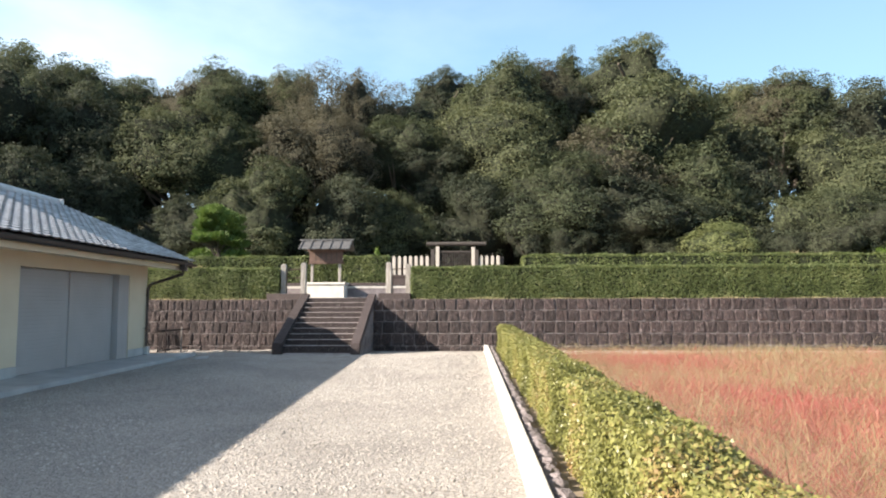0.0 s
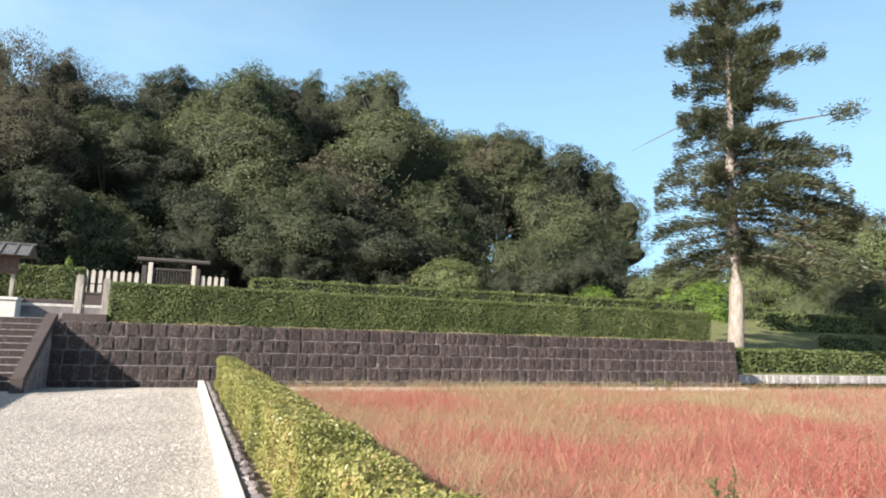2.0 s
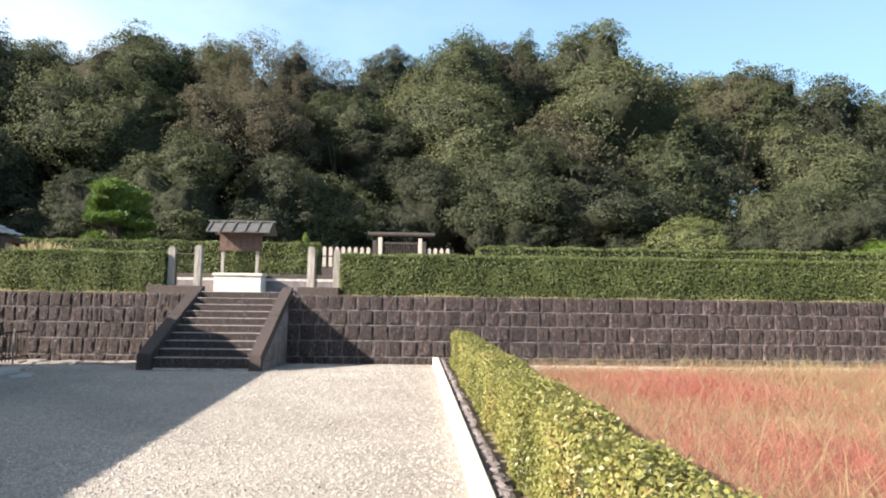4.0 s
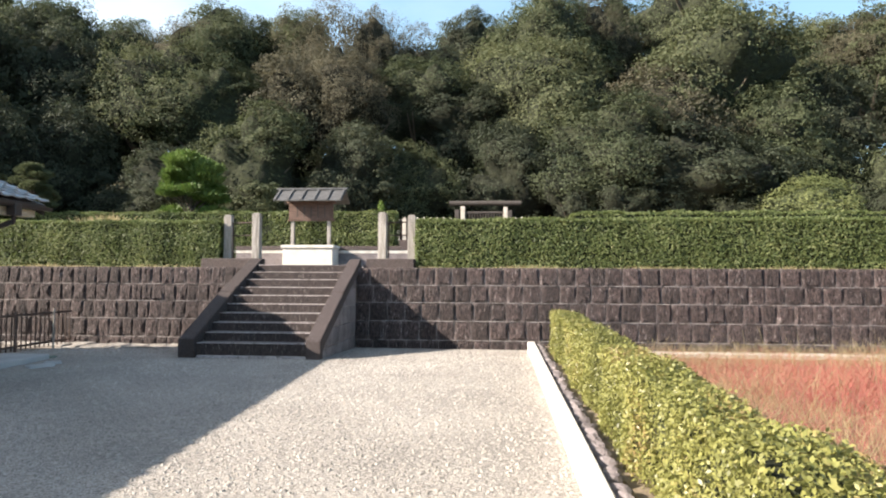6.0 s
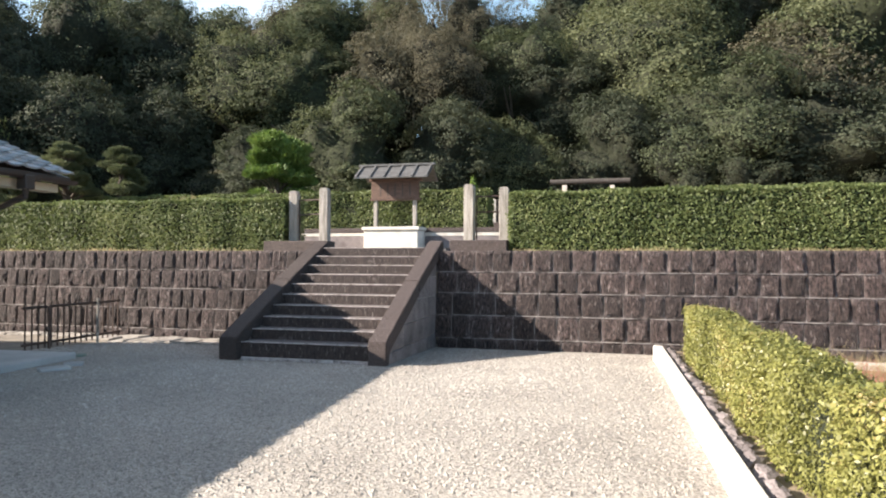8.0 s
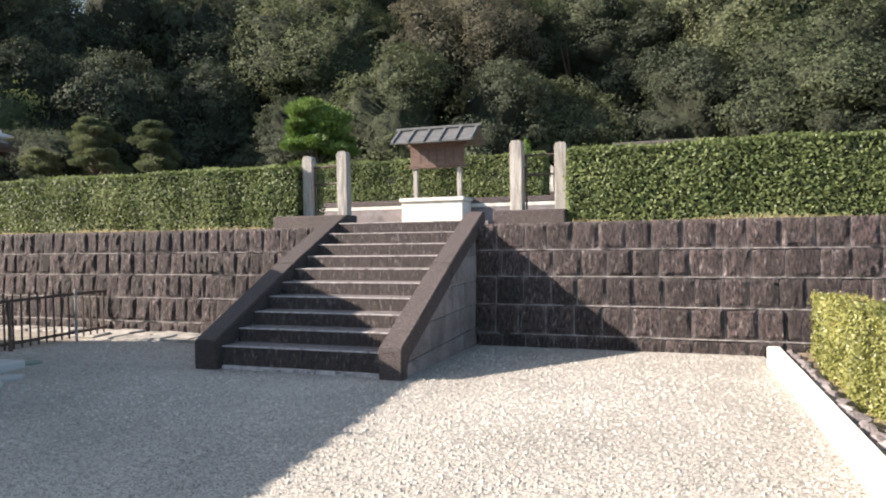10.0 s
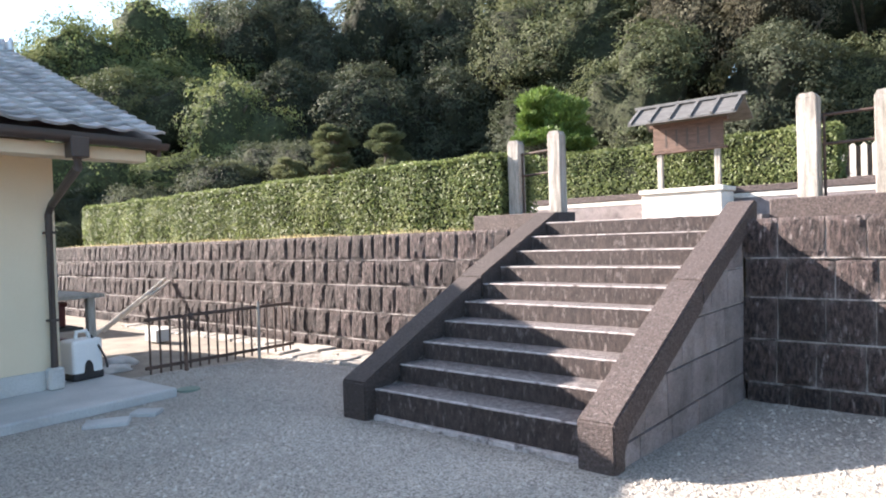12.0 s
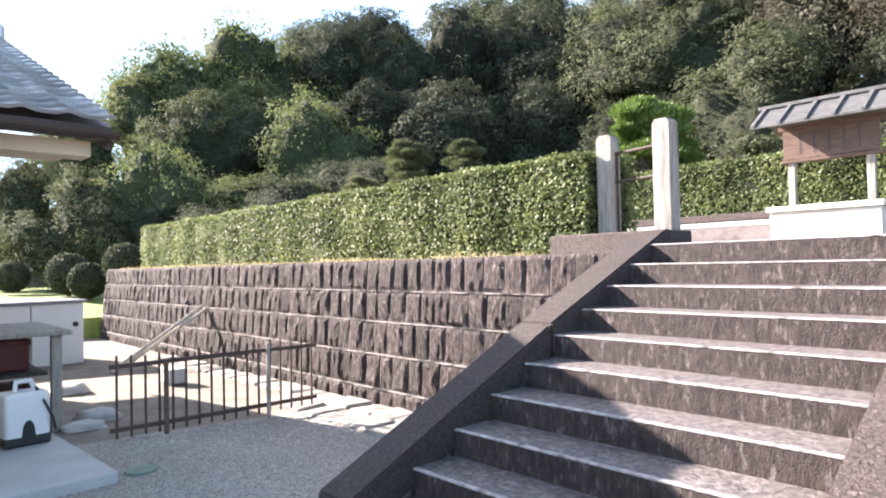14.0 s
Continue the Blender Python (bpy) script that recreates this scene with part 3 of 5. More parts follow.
# ---------------------------------------------------------------- notice board
def notice_board():
    nb = thing("notice_board", "wooden notice board under a small battened grey roof", "notice board", at=(-0.90, 11.2, 2.30))
    for x in (-0.68, 0.60):
        part("leg", boxed(x - 0.06, x + 0.06, -0.05, 0.05, 0, 1.62, 0.006), M_WOOD, nb, "weathered pale grey wooden leg")
    part("board", boxed(-0.80, 0.76, -0.09, -0.055, 1.04, 1.58, 0.004), M_BOARD, nb, "brown lettered wooden panel")
    part("rail", boxed(-0.88, 0.84, -0.10, 0.06, 1.58, 1.66, 0.005), M_BOARD, nb)
    part("rail", boxed(-0.84, 0.80, -0.10, 0.06, 0.98, 1.035, 0.005), M_BOARD, nb)
    for i in range(5):
        x = -0.5 + i * 0.24
        part("writing_line", boxed(x - 0.02, x + 0.02, -0.094, -0.091, 1.12, 1.50), M_BROWN, nb)
    for sgn in (-1, 1):
        bm = bmesh.new()
        prism(bm, [(0, 2.06), (sgn * 0.62, 1.66), (sgn * 0.62, 1.62), (0, 2.01)], "x", -1.18, 1.18)
        part("roof_slope", bm, M_SHINGLE, nb)
        for i in range(6):
            x = -1.12 + i * 0.448
            bm = bmesh.new()
            prism(bm, [(0, 2.11), (sgn * 0.64, 1.70), (sgn * 0.64, 1.66), (0, 2.06)], "x", x - 0.035, x + 0.035)
            part("roof_batten", bm, M_SHINGLE, nb)
    part("ridge_board", boxed(-1.24, 1.24, -0.06, 0.06, 2.06, 2.13, 0.01), M_SHINGLE, nb)
    return nb


notice_board()


# ---------------------------------------------------------------- hedges
def hedge(name, label, x0, x1, y0, y1, z0, z1, leaf, density, material, seed, turn=0, at=(0, 0, 0), wave=0.03, group="", top=1.3, shoulder=0.0, back=0.3):
    """A clipped hedge: a dark body, its colour the shade within, and a skin of small leaves on its sides and top."""
    h = thing(name, label, "hedge", group, at=at, turn=turn)
    rng = np.random.default_rng(seed)
    mid = (y0 + y1) / 2
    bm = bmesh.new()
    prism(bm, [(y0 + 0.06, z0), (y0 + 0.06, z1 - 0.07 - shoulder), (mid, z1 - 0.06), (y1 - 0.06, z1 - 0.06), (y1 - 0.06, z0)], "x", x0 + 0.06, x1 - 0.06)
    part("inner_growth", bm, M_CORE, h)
    sides = [((x1 - x0), (z1 - z0), "f", 1.0), ((x1 - x0), (z1 - z0), "b", back), ((x1 - x0), (y1 - y0), "t", top), ((y1 - y0), (z1 - z0), "l", 1.0), ((y1 - y0), (z1 - z0), "r", 1.0)]
    cs, ns = [], []
    for a, b, k, wgt in sides:
        m = int(a * b * density * wgt)
        p, q = rng.uniform(0, 1, m), rng.uniform(0, 1, m)
        d = rng.normal(0, 0.022, m) - 0.01
        o = np.zeros(m)
        if k in "fb":
            s = -1 if k == "f" else 1
            c = np.stack([x0 + p * a, (y0 if k == "f" else y1) + s * d, z0 + q * (b - (shoulder if k == "f" else 0))], 1)
            n = np.stack([o, o + s, o + 0.35], 1)
        elif k == "t":
            c = np.stack([x0 + p * a, y0 + q * b, z1 + d - shoulder * np.clip(1 - 2 * q, 0, 1) ** 2], 1)
            n = np.stack([o, o, o + 1.0], 1)
        else:
            s = -1 if k == "l" else 1
            c = np.stack([(x0 if k == "l" else x1) + s * d, y0 + p * a, z0 + q * b], 1)
            n = np.stack([o + s, o, o + 0.35], 1)
        w = wave * (np.sin(c[:, 0] * 2.1 + seed) + np.sin(c[:, 0] * 5.3 + c[:, 1] * 4.1) + np.sin(c[:, 1] * 3.0 + c[:, 2] * 7.0)) / 2
        c += unit(n) * w[:, None]
        cs.append(c), ns.append(n)
    v = leaf_quads(rng, np.concatenate(cs), np.concatenate(ns), leaf, leaf * 0.55, 0.65)
    link_mesh("leaves", quads_mesh("leaves", v), material, h)
    return h


hedge("hedge", "long clipped dark green hedge on the retaining wall", 3.64, 25.0, 3.87, 4.8, 1.58, 2.72, 0.029, 2100, M_HEDGE, 1, group="clipped hedges")
hedge("hedge", "clipped dark green hedge beside the gate post on the wall", -15.2, -0.99, 3.87, 4.8, 1.58, 2.70, 0.027, 2700, M_HEDGE, 2, group="clipped hedges")
hedge("hedge", "clipped green hedge behind the notice board", -16, 1.68, 13.0, 14.0, 2.3, 3.78, 0.042, 850, M_HEDGE, 5, group="clipped hedges", wave=0.05)
hedge("hedge", "second clipped hedge on the upper terrace", 8.5, 42, 16.0, 17.3, 2.2, 3.98, 0.06, 330, M_HEDGE, 6, group="clipped hedges", wave=0.07)
hedge("low_hedge", "low yellow-green clipped hedge along the gravel kerb", -21.5, 2.0, -0.06, 0.48, 0.0, 0.77, 0.0175, 5400, M_LOWHEDGE, 7, turn=90, at=(7.0, 0, 0), wave=0.05, shoulder=0.10, back=1.0)

# ---------------------------------------------------------------- kerb
kb = thing("kerb", "pale concrete kerb along the edge of the gravel", "kerb", kind="structure")
y = -22.0
while y < 2.0:
    part("kerb_stone", boxed(6.085, 6.225, y, min(y + 0.995, 2.06), -0.3, 0.165, 0.014), M_KERB, kb)
    y += 1.0

# ---------------------------------------------------------------- garage
GA = thing("garage", "cream plastered garage with brown eaves and grey tiled gable roof", "building", at=(-2.6, -1.6, 0), turn=2.8)
L = -24.0
WE, WX = 0.53, -0.53


def wall_panel(name, x0, x1, y0, y1, z0, z1, label=""):
    return part(name, boxed(x0, x1, y0, y1, z0, z1), M_PLASTER, GA, label)


wall_panel("front_wall", WX - 0.15, WX, -0.50, WE, 0.1, 2.55)
wall_panel("front_wall", WX - 0.15, WX, L, -4.98, 0.1, 2.55)
wall_panel("front_wall", WX - 0.15, WX, -4.98, -0.50, 2.20, 2.55)
HW, S = 3.90, 0.425
EV = 2.62
EX, EY, BX = 0.46, 1.18, 0.46 - 2 * HW
RX = EX - HW
for nm, ya, yb in (("end_wall", WE - 0.15, WE), ("near_wall", L, L + 0.15)):
    bm = bmesh.new()
    prism(bm, [(-6.9, 0.1), (WX - 0.152, 0.1), (WX - 0.152, 2.75), (RX, EV + HW * S - 0.12), (-6.9, 2.56)], "y", ya, yb)
    part(nm, bm, M_PLASTER, GA)
wall_panel("back_wall", -6.9, -6.75, L + 0.15, WE - 0.152, 0.1, 2.55)
for y0, y1 in ((-0.498, WE + 0.01), (L, -4.982)):
    part("base_course", boxed(WX - 0.10, WX + 0.012, y0, y1, 0.09, 0.30, 0.004), M_CONCRETE, GA, "grey concrete base course")
for i in range(2):
    y0 = -4.97 + i * 1.965
    sh = part("shutter", boxed(WX - 0.21, WX - 0.17, y0, y0 + 1.955, 0.1, 2.19), M_SHUTTER, GA, "grey metal shutter door")
    for k in range(26):
        part("slat", boxed(WX - 0.171, WX - 0.162, y0 + 0.01, y0 + 1.945, 0.105 + k * 0.08, 0.182 + k * 0.08, 0.003), M_SHUTTER, sh)
part("mullion", boxed(WX - 0.17, WX - 0.13, -3.02, -2.99, 0.1, 2.2, 0.004), M_SHUTTER, GA)
part("jamb", boxed(WX - 0.20, WX - 0.02, -1.03, -0.502, 0.1, 2.2, 0.004), M_SHUTTER, GA, "grey metal door post")
part("soffit", boxed(WX + 0.002, 0.14, L - 0.3, EY - 0.12, EV - 0.14, EV - 0.11), M_PLASTER, GA, "cream boarded soffit")
part("slab", boxed(-7.1, 0.62, L, 1.15, -0.05, 0.10, 0.015), M_CONCRETE, GA, "grey concrete apron")
bm = bmesh.new()
prism(bm, [(EX, EV), (RX, EV + HW * S), (BX, EV), (BX, EV - 0.05), (RX, EV + HW * S - 0.06), (EX, EV - 0.05)], "y", L - 0.5, EY)
part("roof_deck", bm, M_BROWN, GA, "dark brown roof boarding")
for sgn in (1, -1):
    bm = bmesh.new()
    e = EX if sgn > 0 else BX
    prism(bm, [(e - sgn * 0.02, EV - 0.06), (RX, EV + HW * S - 0.07), (RX, EV + HW * S - 0.22), (e - sgn * 0.02, EV - 0.17)], "y", EY - 0.045, EY - 0.004)
    part("bargeboard", bm, M_BROWN, GA, "dark brown sloping bargeboard")
part("fascia", boxed(EX - 0.05, EX - 0.01, L - 0.4, EY - 0.01, EV - 0.10, EV - 0.004, 0.004), M_BROWN, GA, "dark brown eaves board")
part("eaves_beam", boxed(0.142, EX - 0.10, L - 0.3, EY - 0.12, EV - 0.22, EV - 0.105, 0.004), M_PLASTER, GA, "cream boxed eaves")
for x in (RX, RX + 1.9, RX - 1.9):
    zt = EV + (HW - abs(x - RX)) * S - 0.10
    part("purlin", boxed(x - 0.07, x + 0.07, WE + 0.01, EY - 0.10, zt - 0.16, zt, 0.004), M_PLASTER, GA, "cream painted purlin end")
bm = bmesh.new()
prism(bm, [(EX + 0.055 + 0.06 * math.cos(t), EV - 0.05 + 0.06 * math.sin(t)) for t in [math.pi + k * math.pi / 8 for k in range(9)]], "y", L - 0.4, EY + 0.02)
part("gutter", bm, M_BROWN, GA, "dark brown half-round gutter")
part("rain_head", boxed(EX - 0.02, EX + 0.13, 0.24, 0.40, EV - 0.25, EV - 0.06, 0.008), M_BROWN, GA)
part("downpipe", tube(bmesh.new(), [(EX + 0.05, 0.32, EV - 0.24), (EX + 0.05, 0.32, EV - 0.34), (WX + 0.12, 0.46, EV - 0.62), (WX + 0.055, 0.45, EV - 0.72), (WX + 0.055, 0.45, 0.30)], [0.042, 0.042, 0.036, 0.036, 0.036], 10), M_BROWN, GA, "dark brown rainwater pipe")
for z in (0.8, 1.7):
    part("pipe_bracket", boxed(WX, WX + 0.10, 0.405, 0.495, z, z + 0.025), M_BROWN, GA)
part("pipe_foot", boxed(WX + 0.014, WX + 0.13, 0.37, 0.52, 0.101, 0.33, 0.02), M_CONCRETE, GA)


def tile_mesh():
    """One wavy clay tile: across its width a flat trough and a round roll, with a thick lower edge."""
    bm = bmesh.new()
    prof = [(0.0, 0.020), (0.04, 0.008), (0.11, 0.002), (0.185, 0.005), (0.225, 0.020), (0.26, 0.028), (0.29, 0.020)]
    top = [bm.verts.new((0.23, y, z - 0.006)) for y, z in prof]
    low = [bm.verts.new((0.0, y, z + 0.028)) for y, z in prof]
    lip = [bm.verts.new((0.008, y, z + 0.000)) for y, z in prof]
    for i in range(6):
        bm.faces.new((low[i], top[i], top[i + 1], low[i + 1])).smooth = True
        bm.faces.new((lip[i], low[i], low[i + 1], lip[i + 1]))
    bmesh.ops.recalc_face_normals(bm, faces=bm.faces)
    me = bpy.data.meshes.new("tile")
    bm.to_mesh(me)
    bm.free()
    me.materials.append(M_TILE)
    return me


TILE = tile_mesh()
ang = math.atan(S)
rows_up = int(HW / math.cos(ang) / 0.20)
rest_v, rest_f = [], []
tv = np.array([v.co for v in TILE.vertices])
tf = [list(p.vertices) for p in TILE.polygons]
roof = part("roof_tiling", boxed(RX - 0.11, RX + 0.11, L, EY - 0.02, EV + HW * S - 0.04, EV + HW * S + 0.10, 0.04, 2), M_TILE, GA, "grey clay tiling with a thick ridge")
for r in range(rows_up):
    d = r * 0.20 * math.cos(ang)
    for c in range(86):
        y = EY - 0.27 - c * 0.29
        for sgn in (1, -1):
            e = EX if sgn > 0 else BX
            m = Matrix.Translation((e + sgn * (0.03 - d), y if sgn > 0 else y + 0.29, EV + 0.035 + d * S)) @ Matrix.Rotation(sgn * ang, 4, "Y") @ Matrix.Diagonal((-sgn, sgn, 1, 1))
            if sgn > 0 and c < 14:
                ob = link_mesh("tile", TILE, None, roof)
                ob.matrix_basis = m
            elif sgn > 0 or c < 30:
                w = (np.array(m)[:3, :3] @ tv.T).T + np.array(m)[:3, 3]
                k = len(rest_v)
                rest_v += w.tolist()
                rest_f += [[i + k for i in f] for f in tf]
me = bpy.data.meshes.new("tile_field")
me.from_pydata(rest_v, [], rest_f)
tagged(link_mesh("tile_field", me, M_TILE, roof), kind="stuff")
part("ridge_end", boxed(RX - 0.15, RX + 0.15, EY - 0.02, EY + 0.07, EV + HW * S - 0.06, EV + HW * S + 0.20, 0.05, 2), M_TILE, GA, "ornamental ridge end tile")
part("ridge_cap", tube(bmesh.new(), [(RX, L, EV + HW * S + 0.11), (RX, EY + 0.04, EV + HW * S + 0.11)], [0.085, 0.085], 10), M_TILE, GA, "rounded ridge tiles")
part("aerial", tube(bmesh.new(), [(RX, -3.4, EV + HW * S + 0.2), (RX, -3.4, EV + HW * S + 0.75)], [0.02, 0.015], 6), M_CONCRETE, GA, "short pale aerial mast")


# ---------------------------------------------------------------- yard behind the garage
fe = thing("iron_fence", "short rusty iron barrier with upright bars", "fence", at=(-3.3, 0, 0))
part("rail", boxed(-0.015, 0.015, -0.14, 1.98, 0.66, 0.70, 0.003), M_IRON, fe)
part("rail", boxed(-0.015, 0.015, -0.14, 1.98, 0.09, 0.13, 0.003), M_IRON, fe)
for i in range(17):
    part("bar", boxed(-0.009, 0.009, -0.09 + i * 0.125, -0.072 + i * 0.125, 0.03, 0.78 - (i % 3) * 0.01), M_IRON, fe)
part("leg", boxed(0.016, 0.050, 0.325, 0.365, -0.2, 0.70, 0.004), M_BOARD, fe, "dark brown weathered leg")
part("leg", boxed(0.016, 0.046, 1.37, 1.405, -0.2, 0.76, 0.004), M_WOOD, fe, "grey weathered leg")

mc = thing("white_machine", "white portable machine with a grip handle and black base", "machine", at=(-3.45, -0.78, 0.104), turn=8)
part("body", boxed(-0.14, 0.14, -0.17, 0.17, 0.05, 0.44, 0.035, 3), M_WHITEPAINT, mc)
part("base", boxed(-0.145, 0.145, -0.175, 0.175, 0.0, 0.085, 0.02, 2), M_BLACK, mc, "black plastic base")
# Black plate in a cutout's outline, standing just proud of the body.
bm = bmesh.new()
prism(bm, [(-0.055, 0.06), (0.055, 0.06), (0.04, 0.17), (0.015, 0.21), (-0.015, 0.21), (-0.04, 0.17)], "x", 0.136, 0.146)
part("recess", bm, M_BLACK, mc, "flat black plate in the shape of a cutout")
part("handle", tube(bmesh.new(), [(0, -0.06, 0.42), (0, -0.05, 0.52), (0, 0.06, 0.52), (0, 0.10, 0.43)], [0.022] * 4, 8), M_WHITEPAINT, mc)
part("cable", tube(bmesh.new(), [(0.06, 0.08, 0.47), (0.15, 0.12, 0.34), (0.17, 0.17, 0.22), (0.16, 0.20, 0.10)], [0.012] * 4, 6), M_BLACK, mc, "black cable")

tb = thing("work_bench", "grey timber bench against the garage end", "bench", at=(0, 0, 0))
part("top", boxed(-5.7, -4.05, -1.12, -0.26, 0.94, 0.985, 0.006), M_WOOD, tb)
for x, y in ((-4.18, -0.38), (-5.6, -0.38), (-4.18, -1.05), (-5.6, -1.05)):
    part("leg", boxed(x - 0.045, x + 0.045, y - 0.045, y + 0.045, -0.02, 0.938, 0.005), M_WOOD, tb)
part("shelf", boxed(-5.55, -4.24, -1.0, -0.44, 0.55, 0.58, 0.004), M_DARKWOOD, tb)
for z, h, y0 in ((0.584, 0.30, -0.95), (0.02, 0.40, -0.90)):
    cr = thing("red_crate", "dark red plastic crate kept under the bench", "crate", "red crates", at=(-4.75, y0 + 0.2, z))
    part("side", boxed(-0.28, 0.28, -0.2, 0.2, 0, h, 0.02, 2), M_REDBOX, cr)
    part("rim", boxed(-0.295, 0.295, -0.215, 0.215, h - 0.05, h + 0.002, 0.008), M_REDBOX, cr)

sd = thing("low_shed", "low white storage shed with a grey sheet top", "shed", at=(-9.6, 1.15, 0), turn=4)
part("body", boxed(-1.5, 0, -2.1, 0, -0.02, 1.02, 0.01), M_WHITEPAINT, sd)
part("roof_sheet", boxed(-1.56, 0.05, -2.16, 0.05, 1.022, 1.075, 0.008), M_SHEDTOP, sd, "grey sheet roof")
for y in (-0.8, -1.6):
    part("joint", boxed(0.0, 0.006, y - 0.01, y + 0.01, 0.02, 1.0), M_SHEDTOP, sd)
part("handle", boxed(0.0, 0.03, -0.17, -0.09, 0.62, 0.70, 0.006), M_BLACK, sd)

for i, (xa, ya, xb, yb) in enumerate(((-7.78, 1.09, -8.50, 2.79), (-8.24, 1.43, -8.32, 2.79))):
    tp = thing("timber_pole", "pale timber pole leaning on the stone wall", "pole", "leaning poles")
    part("pole", tube(bmesh.new(), [(xa, ya, 0.02), ((xa + xb) / 2, (ya + yb) / 2, 0.45), (xb, yb, 0.90 - i * 0.05)], [0.032, 0.032, 0.03], 8), M_PALEWOOD, tp)


def lumpy(name, label, cat, x, y, z, rx, ry, rz, material, seed, group=""):
    """A heap with an uneven, sagging outline."""
    t = thing(name, label, cat, group, at=(x, y, z), turn=seed * 37)
    bm = bmesh.new()
    bmesh.ops.create_icosphere(bm, subdivisions=3, radius=1.0)
    for v in bm.verts:
        k = 1 + 0.35 * noise.noise(v.co * 1.7 + Vector((seed * 3.1, 0, 0))) + 0.15 * noise.noise(v.co * 4.5)
        v.co = Vector((v.co.x * rx * k, v.co.y * ry * k, max(v.co.z * k, -0.15) * rz + 0.15 * rz))
    part("mass", bm, material, t, smooth=True)
    return t


lumpy("sack", "crumpled pale sack lying on the ground", "sack", -4.5, 0.05, 0.01, 0.28, 0.16, 0.09, M_CLOTH, 1, "sacks")
lumpy("sack", "crumpled pale sack lying on the ground", "sack", -4.05, -0.18, 0.01, 0.22, 0.14, 0.07, M_CLOTH, 2, "sacks")
lumpy("sack", "crumpled pale sack lying on the ground", "sack", -6.3, 0.2, 0.01, 0.25, 0.2, 0.13, M_CLOTH, 3, "sacks")
tagged(part("concrete_block", boxed(-6.45, -6.05, 1.35, 1.6, -0.01, 0.19, 0.01), M_CONCRETE), "grey concrete block beside the stone wall", "block")
mh = thing("drain_lid", "round green iron drain lid in the gravel", "lid", at=(-2.2, -0.22, 0.012))
part("lid", tube(bmesh.new(), [(0, 0, 0), (0, 0, 0.02)], [0.12, 0.115], 20), M_LID, mh)
for x, y, w, h, tn in ((-1.55, -1.32, 0.36, 0.20, 58), (-1.6, -0.95, 0.24, 0.18, 40)):
    fs = thing("paving_slab", "flat grey concrete slab set in the gravel", "slab", "loose slabs", at=(x, y, 0.0), turn=tn)
    part("stone", boxed(-w / 2, w / 2, -h / 2, h / 2, -0.02, 0.05, 0.012), M_CONCRETE, fs)
rs = random.Random(21)
ed = thing("wall_footing", "pale broken stones along the foot of the wall", "footing", kind="structure")
for row, (ya, yb) in enumerate(((2.25, 2.70), (1.75, 2.22))):
    x = -9.5 if row == 0 else -4.3
    while x < -0.15:
        w = min(rs.uniform(0.28, 0.55), -0.05 - x)
        bm = boxed(x + 0.015, x + w - 0.015, ya + rs.uniform(0, 0.05), yb - rs.uniform(0, 0.06), -0.3, 0.015 + float(fall(ya)) + rs.uniform(0.01, 0.045), 0.02, 1)
        for v in bm.verts:
            v.co += Vector((rs.uniform(-0.015, 0.015), rs.uniform(-0.015, 0.015), rs.uniform(-0.008, 0.008)))
        part("stone", bm, M_FOOT, ed)
        x += w


# ---------------------------------------------------------------- lawn corner
def topiary(x, y, z, r, seed, lift=0.0):
    t = thing("topiary", "round clipped dark green bush on the lawn", "bush", "round bushes", at=(x, y, z))
    rng = np.random.default_rng(seed)
    # Dark ball that carries the shade between the leaves.
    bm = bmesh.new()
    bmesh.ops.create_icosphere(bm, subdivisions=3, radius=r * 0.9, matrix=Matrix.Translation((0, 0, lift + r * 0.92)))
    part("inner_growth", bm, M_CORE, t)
    n = unit(rng.normal(0, 1, (3500, 3)))
    p = n * r * rng.normal(1, 0.03, (3500, 1)) + np.array([0, 0, lift + r * 0.95])
    link_mesh("leaves", quads_mesh("leaves", leaf_quads(rng, p, n, 0.05, 0.03, 0.6)), M_LEAF_B, t)
    part("stem", tube(bmesh.new(), [(0, 0, 0), (0, 0, lift + r * 0.6)], [0.07, 0.06], 8), M_TRUNK, t)


for i, (x, y, z, r) in enumerate(((-21.3, 3.5, 0.78, 0.66), (-19.2, 3.55, 0.70, 0.53), (-17.05, 4.0, 0.60, 0.56), (-24.5, 2.4, 0.95, 0.54))):
    topiary(x, y, z, r, 60 + i, (0.12, 0.1, 0.65, 0.0)[i])
gh = thing("garden_house", "small low house with a pale screen under dark eaves", "building", at=(-36.6, 5.4, 0.9), turn=4)
part("wall", boxed(-3.5, 0, -7, 0, 0, 2.6), M_PLASTER, gh)
part("screen", boxed(0.0, 0.05, -5.5, -0.3, 1.2, 2.4, 0.01), M_GLASSY, gh, "pale grey-green screen")
part("roof", prism(bmesh.new(), [(-4.1, 2.6), (-1.75, 3.6), (0.6, 2.6), (0.6, 2.5), (-4.1, 2.5)], "y", -7.5, 0.5), M_SHEDTOP, gh)

# ---------------------------------------------------------------- tomb gate
pf = tagged(part("tomb_platform", boxed(-6, 15, 27.9, 34, 2.2, 3.5, 0.03), M_COPING), "raised earth platform behind the upper hedges", "ground", kind="structure")
tg = thing("timber_gate", "dark timber gate with a long round lintel", "gate", at=(0, 28.5, 3.5))
part("lintel", tube(bmesh.new(), [(2.55, 0, 2.24), (4.7, 0, 2.25), (6.85, 0, 2.24)], [0.14, 0.14, 0.14], 12), M_DARKWOOD, tg, "grey round lintel log")
